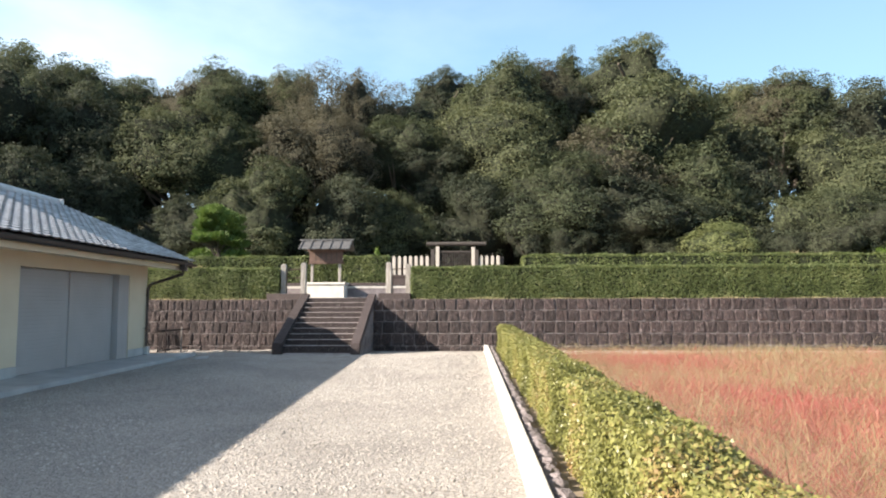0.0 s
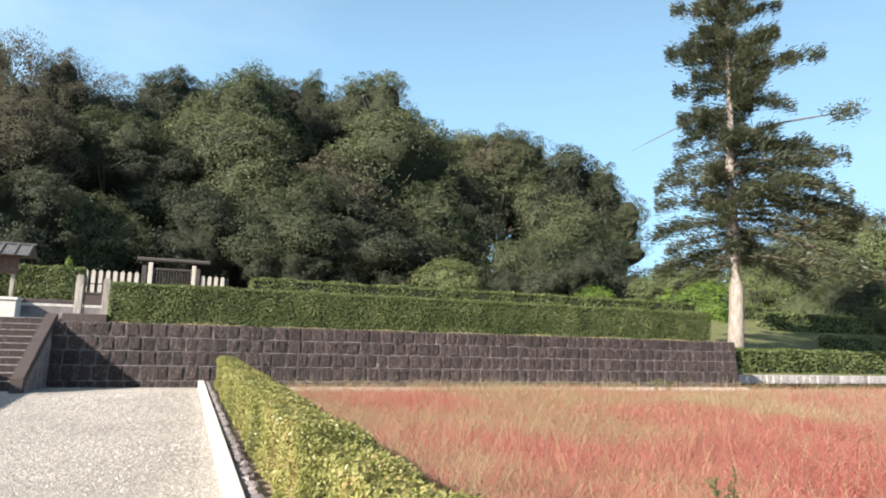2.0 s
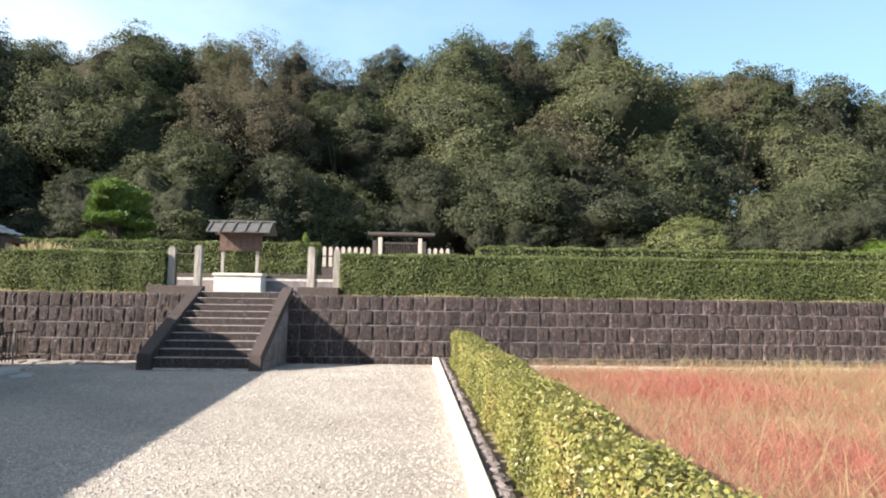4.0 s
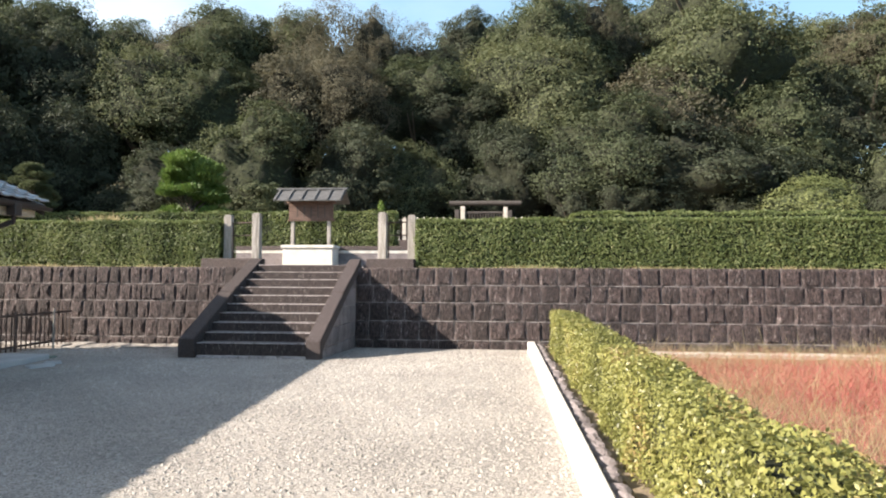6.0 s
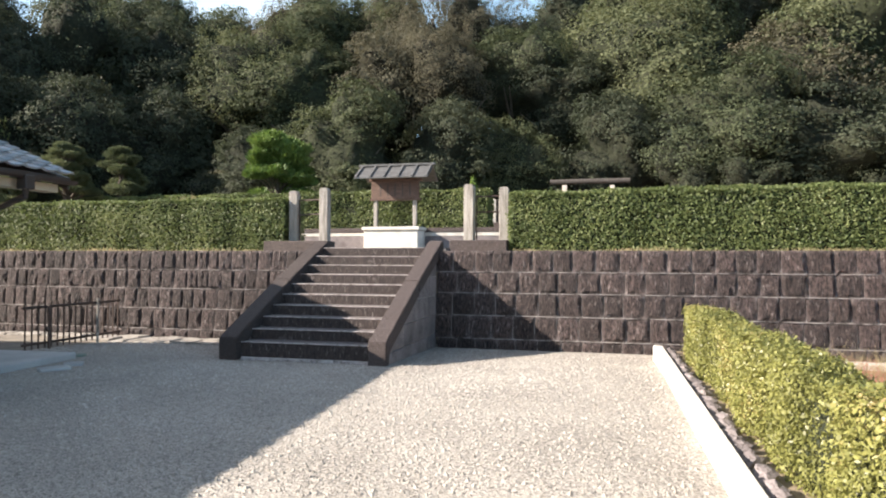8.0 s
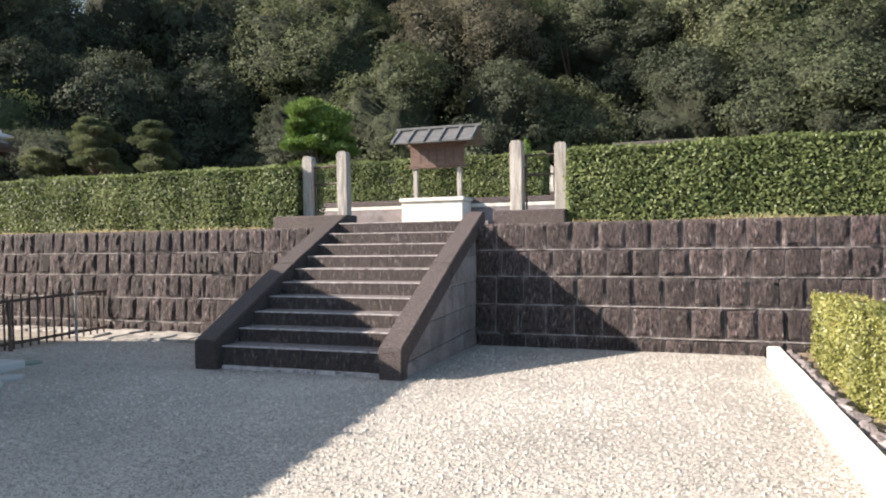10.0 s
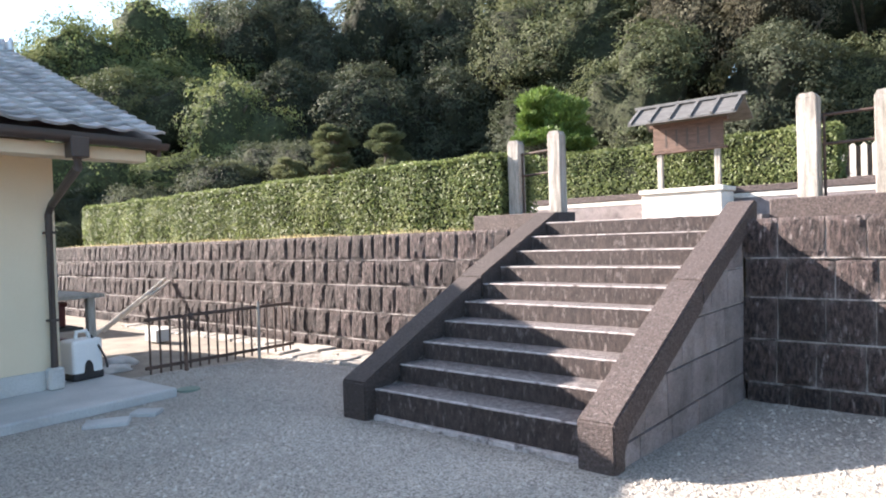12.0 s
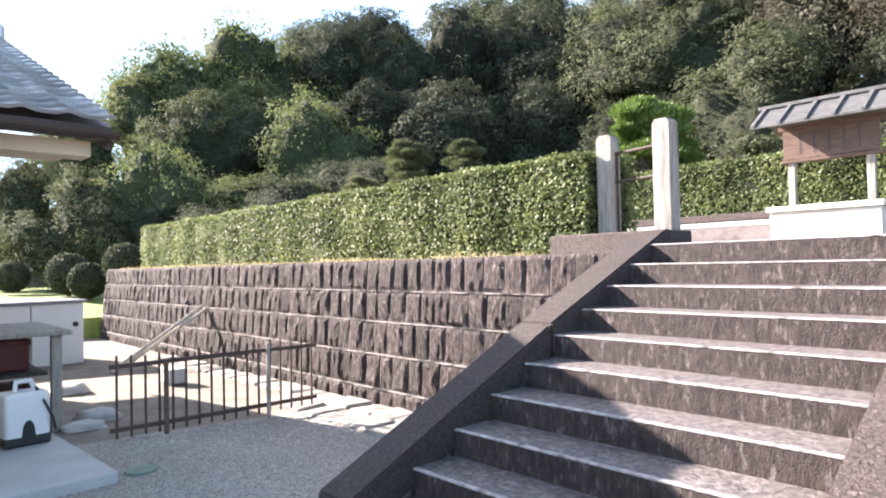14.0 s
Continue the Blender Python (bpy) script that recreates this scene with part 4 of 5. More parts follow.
for x, mt, w, h in ((3.36, M_PALEWOOD, 0.26, 2.05), (5.92, M_PALEWOOD, 0.24, 2.0), (3.02, M_DARKWOOD, 0.28, 1.85), (6.18, M_DARKWOOD, 0.26, 1.8)):
    part("post", boxed(x - w / 2, x + w / 2, -w / 2, w / 2, 0, h, 0.02), mt, tg)
part("rail", boxed(3.5, 5.78, -0.06, 0.06, 1.62, 1.74, 0.01), M_DARKWOOD, tg)
part("rail", boxed(3.5, 5.78, -0.06, 0.06, 0.5, 0.62, 0.01), M_DARKWOOD, tg)
for i in range(14):
    x = 3.58 + i * 0.165
    part("bar", boxed(x - 0.03, x + 0.03, -0.03, 0.03, 0.0, 1.62), M_DARKWOOD, tg)
sf = thing("stake_fence", "fence of pale pointed stakes beside the timber gate", "fence", at=(0, 28.5, 3.5))
for x0, x1 in ((-0.7, 2.86), (6.4, 8.1)):
    part("rail", boxed(x0, x1, 0.06, 0.12, 0.85, 1.0, 0.01), M_DARKWOOD, sf)
    part("rail", boxed(x0, x1, 0.06, 0.12, 0.2, 0.35, 0.01), M_DARKWOOD, sf)
    part("panel", boxed(x0, x1, 0.124, 0.16, 0.0, 1.30), M_DARKWOOD, sf)
    x = x0 + 0.1
    while x < x1:
        bm = boxed(x - 0.11, x + 0.11, -0.05, 0.05, 0, 1.32, 0.006)
        prism(bm, [(x - 0.10, 1.322), (x + 0.10, 1.322), (x, 1.42)], "y", -0.05, 0.05)
        part("stake", bm, M_PALEWOOD, sf)
        x += 0.40


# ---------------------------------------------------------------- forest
# Darker copies of the leaf colours: shade inside the crowns, painted on.
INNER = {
    "forest_leaf": surface("shaded_leaves", (0.008, 0.011, 0.005), (0.046, 0.054, 0.024), 3.2, 14, 1.0, 1.0, dist=0.25, per_piece=0.15),
    "dark_shaded_forest_leaf": surface("shaded_dark_leaves", (0.006, 0.008, 0.004), (0.034, 0.039, 0.019), 3.2, 14, 1.0, 1.0, dist=0.25, per_piece=0.15),
    "olive_leaf": surface("shaded_olive_leaves", (0.010, 0.010, 0.005), (0.055, 0.050, 0.027), 3.2, 14, 1.0, 1.0, dist=0.25, per_piece=0.15),
    "pale_grove_backlit_leaf": surface("shaded_grove_leaves", (0.014, 0.020, 0.008), (0.075, 0.092, 0.038), 3.2, 14, 1.0, 1.0, dist=0.25),
    "fresh_leaf": surface("shaded_fresh_leaves", (0.01, 0.02, 0.004), (0.06, 0.10, 0.018), 8, 30, 1.0, 1.0, dist=0.12),
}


def crown_mesh(name, seed, leaf, count, material, boughs=15, airy=0.0):
    """A crown one unit in radius: broad boughs, each a loose heap of flattened, ragged sprays of leaves with hollows between."""
    rng = np.random.default_rng(seed)
    d = unit(rng.normal(0, 1, (boughs, 3)))
    d[:, 2] = d[:, 2] * 0.9 + 0.1
    big = d * rng.uniform(0.36, 0.66, (boughs, 1))
    rad = rng.uniform(0.24, 0.48, boughs)
    big[0], rad[0] = (0.05, -0.05, 0.52), 0.36
    big[1], rad[1] = (-0.22, 0.1, 0.44), 0.36
    c, r, out = [], [], []
    for o, q in zip(big, rad):
        for k in range(30):
            w = rng.normal(0, 1, 3)
            w /= np.linalg.norm(w)
            w = w + o / np.linalg.norm(o) * 0.5 + np.array([0, 0, 0.30])
            w /= np.linalg.norm(w)
            c.append(o + w * q * rng.uniform(0.62, 1.0))
            r.append(q * rng.uniform(0.15, 0.40))
            out.append(w)
        c.append(o)
        r.append(q * 0.92)
        out.append(o / np.linalg.norm(o))
    c, r, out = np.array(c), np.array(r), np.array(out)
    pick = rng.choice(len(c), count, p=r ** 1.6 / (r ** 1.6).sum())
    n = unit(rng.normal(0, 1, (count, 3)) + out[pick] * 0.55 + np.array([0, 0, 0.35]))
    ragged = 1 + 0.20 * np.sin(n[:, 0] * 5 + pick) * np.sin(n[:, 1] * 6 + pick * 1.7) + 0.16 * np.sin(n[:, 2] * 9 + pick * 0.6)
    depth = ragged[:, None] * (1 - np.abs(rng.normal(0, 0.18 + airy, (count, 1)))) + (rng.uniform(0, 1, (count, 1)) < 0.06) * rng.uniform(0, 0.35, (count, 1))
    flat = np.where(r[pick] < 0.15, 0.62, 0.9)[:, None] * np.array([0, 0, 1]) + np.array([1, 1, 0])
    p = c[pick] + n * flat * r[pick][:, None] * depth
    face = n * 0.55 + out[pick] * 0.55 + unit(p) * 0.25 + np.array([0, 0, 0.35])
    me = quads_mesh(name, leaf_quads(rng, p, face, leaf, leaf * 0.55, 0.58))
    me.materials.append(material)
    # Solid core whose dark colour gives the shade behind the leaves.
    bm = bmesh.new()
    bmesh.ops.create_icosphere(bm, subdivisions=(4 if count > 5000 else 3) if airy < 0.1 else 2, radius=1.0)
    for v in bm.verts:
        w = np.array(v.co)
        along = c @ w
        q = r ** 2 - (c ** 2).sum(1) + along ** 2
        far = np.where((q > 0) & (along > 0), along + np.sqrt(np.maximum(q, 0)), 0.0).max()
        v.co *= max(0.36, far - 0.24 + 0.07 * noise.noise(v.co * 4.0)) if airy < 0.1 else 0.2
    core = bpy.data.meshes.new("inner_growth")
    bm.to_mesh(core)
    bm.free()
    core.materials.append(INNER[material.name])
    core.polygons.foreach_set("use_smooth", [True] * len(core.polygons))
    return me, core


CROWNS = {
    "a": [crown_mesh("crown", 100 + i, 0.0165, 25000, M_LEAF_A) for i in range(5)],
    "b": [crown_mesh("crown", 200 + i, 0.0165, 23000, M_LEAF_B) for i in range(3)],
    "c": [crown_mesh("crown", 300 + i, 0.0155, 20000, M_LEAF_C, airy=0.05) for i in range(2)],
    "d": [crown_mesh("crown", 400 + i, 0.020, 15000, M_LEAF_D, boughs=16) for i in range(1)],
    "g": [crown_mesh("crown", 700 + i, 0.021, 10000, M_LEAF_G) for i in range(2)],
    "e": [crown_mesh("crown", 500 + i, 0.018, 7500, M_LEAF_C, airy=0.16) for i in range(1)],
    "f": [crown_mesh("crown", 600 + i, 0.021, 11000, M_LEAF_B) for i in range(3)],
}


def trunk_mesh(seed):
    rng = random.Random(seed)
    bm = bmesh.new()
    pts = [(0, 0, 0)]
    for i in range(1, 6):
        pts.append((rng.uniform(-0.05, 0.05) * i, rng.uniform(-0.05, 0.05) * i, i / 5))
    tube(bm, pts, [0.05, 0.042, 0.036, 0.03, 0.022, 0.01], 7)
    for i in range(7):
        z = rng.uniform(0.3, 0.6)
        b = rng.uniform(0, math.tau)
        e = rng.uniform(0.25, 0.45)
        tube(bm, [(0, 0, z), (math.cos(b) * e * 0.5, math.sin(b) * e * 0.5, z + 0.10), (math.cos(b) * e, math.sin(b) * e, z + 0.22)], [0.018, 0.012, 0.004], 5)
    me = bpy.data.meshes.new("trunk")
    bm.to_mesh(me)
    bm.free()
    me.materials.append(M_TRUNK)
    return me


TRUNKS = [trunk_mesh(i) for i in range(3)]
WORDS = {"g": "pale green leafy tree of the far grove and backlit slope", "a": "dense broadleaf evergreen tree on the wooded slope", "b": "dark shaded broadleaf tree in the wood", "c": "olive-brown thinning tree in the wood",
         "d": "bright fresh green rounded tree", "f": "shaded broadleaf tree on the crest of the hill", "e": "thin-leaved bare-branched tree among the evergreens"}
rt = random.Random(11)


def land(x, y):
    z = float(hill(x, y))
    if -40 < x < 27 and 10.9 < y < 60:
        z = max(z, 2.30)
    elif -14.7 < x < 25.2 and 3.0 < y < 60:
        z = max(z, 1.60)
    return z


def tree(x, y, top, r, sort, label="", group="trees of the wood", tall=1.0):
    z = land(x, y) - 0.05
    t = thing("tree", label or WORDS[sort], "tree", group, at=(x, y, z), turn=rt.uniform(0, 360))
    h = top - z
    zr = min(max(r * rt.uniform(0.95, 1.2) * tall, 0.34 * h), h * 0.56)
    leaves, core = rt.choice(CROWNS[sort])
    cz = h - zr * 0.93
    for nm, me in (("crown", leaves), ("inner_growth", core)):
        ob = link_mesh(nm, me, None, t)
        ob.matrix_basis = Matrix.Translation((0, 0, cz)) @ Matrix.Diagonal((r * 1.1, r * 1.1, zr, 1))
    ob = link_mesh("trunk", rt.choice(TRUNKS), None, t)
    ob.matrix_basis = Matrix.Diagonal((h * 0.6, h * 0.6, h * 0.78, 1))
    return t


BACK = [
    (-39.0, 42.0, 26.4, 5.3),
    (-32.6, 40.0, 24.5, 4.8),
    (-29.5, 40.0, 22.8, 3.2),
    (-28.6, 47.0, 25.5, 3.7),
    (-23.3, 46.0, 24.5, 4.4),
    (-18.0, 46.0, 25.7, 4.6),
    (-13.9, 48.0, 26.4, 3.7),
    (3.0, 58.0, 29.5, 4.2),
    (8.5, 44.0, 25.2, 4.7),
    (13.6, 48.0, 26.8, 4.1),
    (16.9, 52.0, 28.8, 2.2),
    (23.5, 50.0, 30.3, 4.6),
    (32.3, 56.0, 25.6, 5.2),
    (34.8, 52.0, 25.0, 4.6),
    (36.2, 46.0, 23.7, 3.9),
    (42.7, 50.0, 23.4, 3.3),
    (36.1, 46.0, 24.5, 4.7),
    (43.7, 44.0, 23.2, 5.4),
    (46.9, 42.0, 19.8, 3.3),
]
MID = [
    (-31.6, 35.0, 17.4, 6.3),
    (-25.6, 35.0, 16.3, 4.8),
    (-19.7, 36.0, 18.5, 4.2),
    (-14.9, 35.0, 16.9, 4.1),
    (-10.4, 38.0, 18.9, 4.8),
    (-1.0, 40.0, 18.9, 4.1),
    (2.6, 39.0, 16.5, 3.8),
    (9.2, 39.0, 19.7, 5.6),
    (21.1, 40.0, 21.8, 6.1),
    (16.6, 36.0, 16.7, 5.0),
    (23.0, 37.0, 15.2, 4.8),
    (29.0, 40.0, 17.7, 4.3),
    (38.7, 38.0, 16.1, 5.1),
    (44.4, 37.0, 12.5, 2.6),
]
LOW = [
    (-27.3, 28.0, 10.2, 4.6),
    (-13.2, 24.0, 8.7, 2.3),
    (-9.8, 30.0, 12.1, 4.1),
    (-4.1, 32.0, 12.0, 3.8),
    (-0.8, 34.0, 11.0, 3.2),
    (7.0, 34.0, 12.3, 3.9),
    (12.4, 33.0, 12.7, 4.0),
    (17.0, 32.0, 11.8, 5.3),
    (22.4, 34.0, 11.2, 4.1),
    (27.2, 35.0, 10.9, 3.7),
    (32.5, 33.0, 10.7, 3.5),
    (37.4, 34.0, 10.6, 3.6),
]
LEFT = [
    (-37.5, 20.5, 18.0, 3.2),
    (-35.0, 16.0, 14.0, 3.0),
    (-37.5, 8.0, 11.5, 2.6),
    (-38.3, 12.9, 16.4, 3.0),
    (-38.6, 17.5, 18.0, 3.2),
    (-36.9, 10.8, 13.8, 1.7),
    (-36.9, 24.6, 20.4, 3.5),
    (-33.0, 26.7, 18.3, 3.0),
    (-33.3, 32.5, 21.8, 3.7),
    (-27.3, 35.3, 20.7, 3.9),
    (-25.9, 15.8, 10.3, 2.2),
    (-32.0, 12.8, 11.7, 2.9),
    (-26.1, 5.1, 5.5, 1.9),
    (-25.3, 7.8, 6.9, 1.9),
    (-25.9, 11.5, 6.2, 2.1),
    (-27.5, 20.6, 12.1, 3.3),
    (-24.6, 24.1, 12.7, 3.3),
    (-22.6, 28.8, 13.0, 3.4),
    (-30.5, 3.5, 6.4, 1.7),
]
SHRUB = [
    (-9.1, 19.0, 7.3, 2.0),
    (23.0, 27.0, 7.4, 3.2),
    (-13.9, 12.0, 5.8, 0.9),
    (-13.4, 14.2, 5.9, 1.0),
    (-17.6, 10.2, 4.7, 1.4),
    (-15.7, 11.4, 4.7, 1.0),
]
GROVE = [
    (49.0, 20.0, 7.0, 3.2),
    (53.0, 17.0, 6.5, 3.0),
    (57.0, 15.5, 7.0, 3.2),
    (60.0, 24.0, 9.5, 3.8),
    (66.0, 20.0, 11.0, 4.4),
    (70.0, 14.0, 10.5, 4.2),
    (64.0, 10.0, 8.0, 3.6),
    (46.0, 22.5, 6.5, 2.8),
]
FAR = [
    (36.2, 19.6, 7.1, 2.4),
    (36.1, 17.1, 5.9, 2.3),
    (64.9, 28.7, 15.7, 4.2),
    (58.6, 28.4, 12.6, 4.0),
    (67.3, 25.4, 12.9, 3.5),
    (73.8, 24.6, 15.2, 4.2),
    (75.6, 21.5, 17.3, 4.7),
    (48.8, 24.3, 9.2, 3.0),
    (49.7, 15.6, 7.0, 3.0),
    (51.8, 12.6, 6.5, 2.9),
    (53.5, 9.8, 6.7, 3.2),
]

# LEFT trees: b leaf colour stands in for hill shade, g for backlight.
for rows, kinds in ((BACK, "aabac"), (MID, "abaac"), (LOW, "abab"), (LEFT, "ggggggbbbbgaaggbbba")):
    for i, (x, y, top, r) in enumerate(rows):
        tree(x, y, top, r * (1.5 if rows is LEFT else 1.28), kinds[i % len(kinds)], tall=1.3 if rows is LEFT else 1.0)
for i, (x, y, top, r) in enumerate(((-11.0, 45, 24.5, 4.2), (-8.2, 43, 25.5, 3.6), (-5.6, 45, 25.0, 3.4), (-2.5, 48, 25.0, 3.5), (-5.0, 37, 18.0, 4.0), (-8.0, 38.5, 20.5, 3.5))):
    tree(x, y, top, r, "eecece"[i])
for i in range(18):
    x = -44 + i * 5.0 + rt.uniform(-1, 1)
    tree(x, rt.uniform(49, 54), (23.5 if x < 28 else 21.0) + rt.uniform(-1.5, 0.5), 4.5, "f")
for i, (x, y, top, r) in enumerate(((41.7, 30.6, 8.5, 4.0), (45.0, 27.0, 8.5, 4.0), (39.0, 34.0, 10.0, 4.0), (52.0, 27.0, 9.0, 4.2), (33.0, 24.0, 5.6, 2.0), (57.0, 20.0, 7.0, 3.5))):
    tree(x, y, top, r, "fafadf"[i])
for x, y, top, r in ((-46.1, 28.0, 23.6, 4.6), (-43.0, 33.0, 24.9, 4.6), (-42.5, 32.0, 21.4, 4.6), (-32.5, 40.0, 24.1, 4.6)):
    tree(x, y, top, r, "b", tall=1.3)
# The dark f leaf colour also gives the shade of the hollow here.
for i, (x, y, top, r) in enumerate(((-15.0, 33.0, 9.5, 2.8), (-11.5, 34.5, 10.0, 2.8), (-17.5, 27.0, 7.0, 2.4), (-6.5, 34.0, 9.0, 2.6), (-2.5, 36.5, 9.5, 2.6), (0.8, 37.5, 10.0, 2.8), (4.2, 37.0, 9.0, 2.6), (2.0, 43.0, 15.0, 3.5), (7.8, 37.0, 10.5, 2.8))):
    tree(x, y, top, r, "f")
for i in range(20):
    x = -44 + i * 1.45
    tree(x, 7.0 + rt.uniform(0, 3) + (i % 2) * 5, rt.uniform(3.2, 5.0) + (i % 2) * 1.5, rt.uniform(1.5, 2.2), "f", "leafy shrub at the edge of the wood", "edge shrubs")
for i in range(22):
    x = -30 + i * 3.1 + rt.uniform(-0.8, 0.8)
    if not -3.0 < x < 9.5:
        tree(x, rt.uniform(28.5, 31.5), rt.uniform(6.0, 8.5), rt.uniform(2.0, 2.8), "f", "leafy shrub at the edge of the wood", "edge shrubs")
for i, (x, y, top, r) in enumerate(((-33.0, 15.0, 8.5, 3.4), (-36.0, 19.0, 9.5, 3.6), (-37.0, 11.0, 8.5, 3.2), (-30.0, 17.5, 8.0, 3.0))):
    tree(x, y, top, r, "f", "leafy shrub at the edge of the wood", "edge shrubs")
for i, (x, y, top, r) in enumerate(FAR):
    tree(x, y, top, r * 1.2, "gd"[i % 2] if i < 2 else "gggag"[i % 5])
for i, (x, y, top, r) in enumerate(GROVE):
    tree(x, y, top, r, "g")


def garden_pine(x, y, top, r, label, needle, seed):
    """A clipped garden pine: a bent trunk and flat, overlapping pads of upright needles, widest half way up."""
    z = land(x, y) - 0.05
    t = thing("garden_pine", label, "tree", "garden trees", at=(x, y, z))
    rng = np.random.default_rng(seed)
    h = top - z
    bend = [(0.10 * r * math.sin(k * 1.4 + seed), 0.10 * r * math.cos(k * 1.1), h * 0.92 * k / 5) for k in range(6)]
    part("trunk", tube(bmesh.new(), bend, [0.16, 0.14, 0.12, 0.09, 0.06, 0.03], 8), M_TRUNK, t)
    P, U = [], []
    for k in range(38):
        f = rng.uniform(0, 1) ** 0.8
        a = rng.uniform(0, math.tau)
        out = r * (1.0 - 0.75 * f ** 2) * rng.uniform(0.25, 0.85)
        c = np.array([math.cos(a) * out, math.sin(a) * out, h - 2.0 * r * (1 - f) * 0.92 - 0.1 * r])
        pad = r * rng.uniform(0.22, 0.40)
        part("limb", tube(bmesh.new(), [(0, 0, max(c[2] - 0.5 * r, 0.2)), tuple(c * np.array([0.5, 0.5, 1]) - np.array([0, 0, 0.2 * r])), tuple(c - np.array([0, 0, 0.04 * r]))], [0.045, 0.035, 0.02], 5), M_TRUNK, t)
        m = 900
        d = unit(rng.normal(0, 1, (m, 3)))
        P.append(c + d * np.array([pad, pad, pad * 0.42]) * rng.uniform(0.5, 1.05, (m, 1)))
        U.append(unit(d * np.array([0.8, 0.8, 0.5]) + np.array([0, 0, 0.75]) + rng.normal(0, 0.35, (m, 3))))
    p, u = np.concatenate(P), np.concatenate(U)
    w = unit(np.cross(u, rng.normal(0, 1, u.shape)))
    ln, wd = r * rng.uniform(0.045, 0.085, (len(p), 1)), r * rng.uniform(0.010, 0.018, (len(p), 1))
    v = np.stack([p - u * ln * 0.4, p + w * wd, p + u * ln, p - w * wd], 1).reshape(-1, 3)
    link_mesh("needles", quads_mesh("needles", v), needle, t)


for i, (x, y, top, r) in enumerate(SHRUB):
    if i == 1:
        tree(x, y, top, r, "g", "small rounded pale green tree on the terrace", "garden trees")
    else:
        garden_pine(x, y, top, r * 1.12, "bright green clipped garden pine" if i == 0 else "dark green layered garden pine behind the hedge", M_PINE if i == 0 else M_LEAF_A, 300 + i)

# ---------------------------------------------------------------- meadow
def blades(seed, n, x0, x1, y0, y1, h, w, keep=None, bend=0.3):
    """Single blades of grass standing on the meadow, each bent over at its tip."""
    rng = np.random.default_rng(seed)
    x, y = rng.uniform(x0, x1, n), rng.uniform(y0, y1, n)
    if keep is not None:
        ok = keep(x, y, rng.uniform(0, 1, n))
        x, y = x[ok], y[ok]
        n = len(x)
    a = rng.uniform(0, math.tau, n)
    hh = h * rng.uniform(0.45, 1.35, n) * (1 + 0.3 * np.sin(x * 1.9 + 1.3 * np.sin(y * 1.7)) * np.sin(y * 2.3 + x))
    hh *= np.clip((x - 7.3) / 1.3, 0.3, 1)
    lean = rng.normal(0, bend, (n, 2)) * hh[:, None]
    p = np.stack([x, y, np.full(n, -0.155)], 1)
    s = np.stack([np.cos(a) * w, np.sin(a) * w, np.zeros(n)], 1)
    tip = p + np.stack([lean[:, 0], lean[:, 1], hh], 1)
    return np.stack([p - s * 0.7, p + s * 0.7, tip + s * 0.4, tip - s * 0.4], 1).reshape(-1, 3)


def red_zone(x, y, u):
    return ~straw_zone(x, y, np.clip(u * 1.25, 0, 2))


def straw_zone(x, y, u):
    band = np.exp(-((y - 1.9) / 0.75) ** 2)
    patch = (np.sin(x * 0.55 + 0.8 * y) + np.sin(0.9 * x - 0.35 * y + 1.0) + np.sin(0.31 * y + 2.0)) / 3
    side = 0.85 * np.exp(-((x - 8.2) / 1.3) ** 2) * (y < -3)
    return u < np.clip(side + band + np.clip(patch * 2.2 + 0.15, 0, 0.9), 0.10, 1)


red = [blades(1, 150000, 7.45, 18, -20, 2.4, 0.20, 0.003, red_zone, 0.75), blades(2, 60000, 10, 50, -24, 2.4, 0.20, 0.008, red_zone, 0.75)]
tagged(link_mesh("red_grass", quads_mesh("red_grass", np.concatenate(red)), M_RED), "fine red autumn grass covering the meadow", "grass", kind="stuff")
dry = [blades(3, 90000, 7.35, 20, -20, 2.6, 0.27, 0.0028, straw_zone, 0.7), blades(4, 50000, 12, 50, -24, 2.6, 0.27, 0.006, straw_zone, 0.7), blades(5, 5000, 7.6, 26, -20, 2.0, 0.42, 0.005, None, 0.65)]
tagged(link_mesh("straw_grass", quads_mesh("straw_grass", np.concatenate(dry)), M_STRAW), "dry straw-coloured stalks among the red grass", "grass", kind="stuff")
rng = np.random.default_rng(19)
fz = []
for n, x0, x1, sz in ((80000, 7.5, 18, 0.010), (40000, 12, 50, 0.022)):
    x, y = rng.uniform(x0, x1, n), rng.uniform(-20, 2.0, n)
    hz = 0.05 + 0.20 * rng.uniform(0.2, 1, n) * (1 + 0.3 * np.sin(x * 1.9 + 1.3 * np.sin(y * 1.7)) * np.sin(y * 2.3 + x)) * np.clip((x - 7.3) / 1.3, 0.3, 1)
    c = np.stack([x, y, -0.15 + hz], 1)
    fz.append(leaf_quads(rng, c, np.tile([0.0, 0.0, 1.0], (n, 1)), sz, sz * 0.5, 0.9))
tagged(link_mesh("grass_seed_heads", quads_mesh("grass_seed_heads", np.concatenate(fz)), M_RED), "fine pinkish seed heads above the red grass", "grass", kind="stuff")
rng = np.random.default_rng(9)
n = 52000
px, py = rng.uniform(-3.3, 6.06, n), -17.5 + 20.2 * rng.uniform(0, 1, n) ** 1.1
sz = rng.uniform(0.007, 0.019, n)
base = np.array([(1, 0, 0), (0, 1, 0), (-1, 0, 0), (0, -1, 0), (0, 0, 0.8)], dtype=float)
tri = np.array([(0, 1, 4), (1, 2, 4), (2, 3, 4), (3, 0, 4)])
turn = rng.uniform(0, math.tau, n)
pts = base[None] * sz[:, None, None] * rng.uniform(0.6, 1.4, (n, 5, 1))
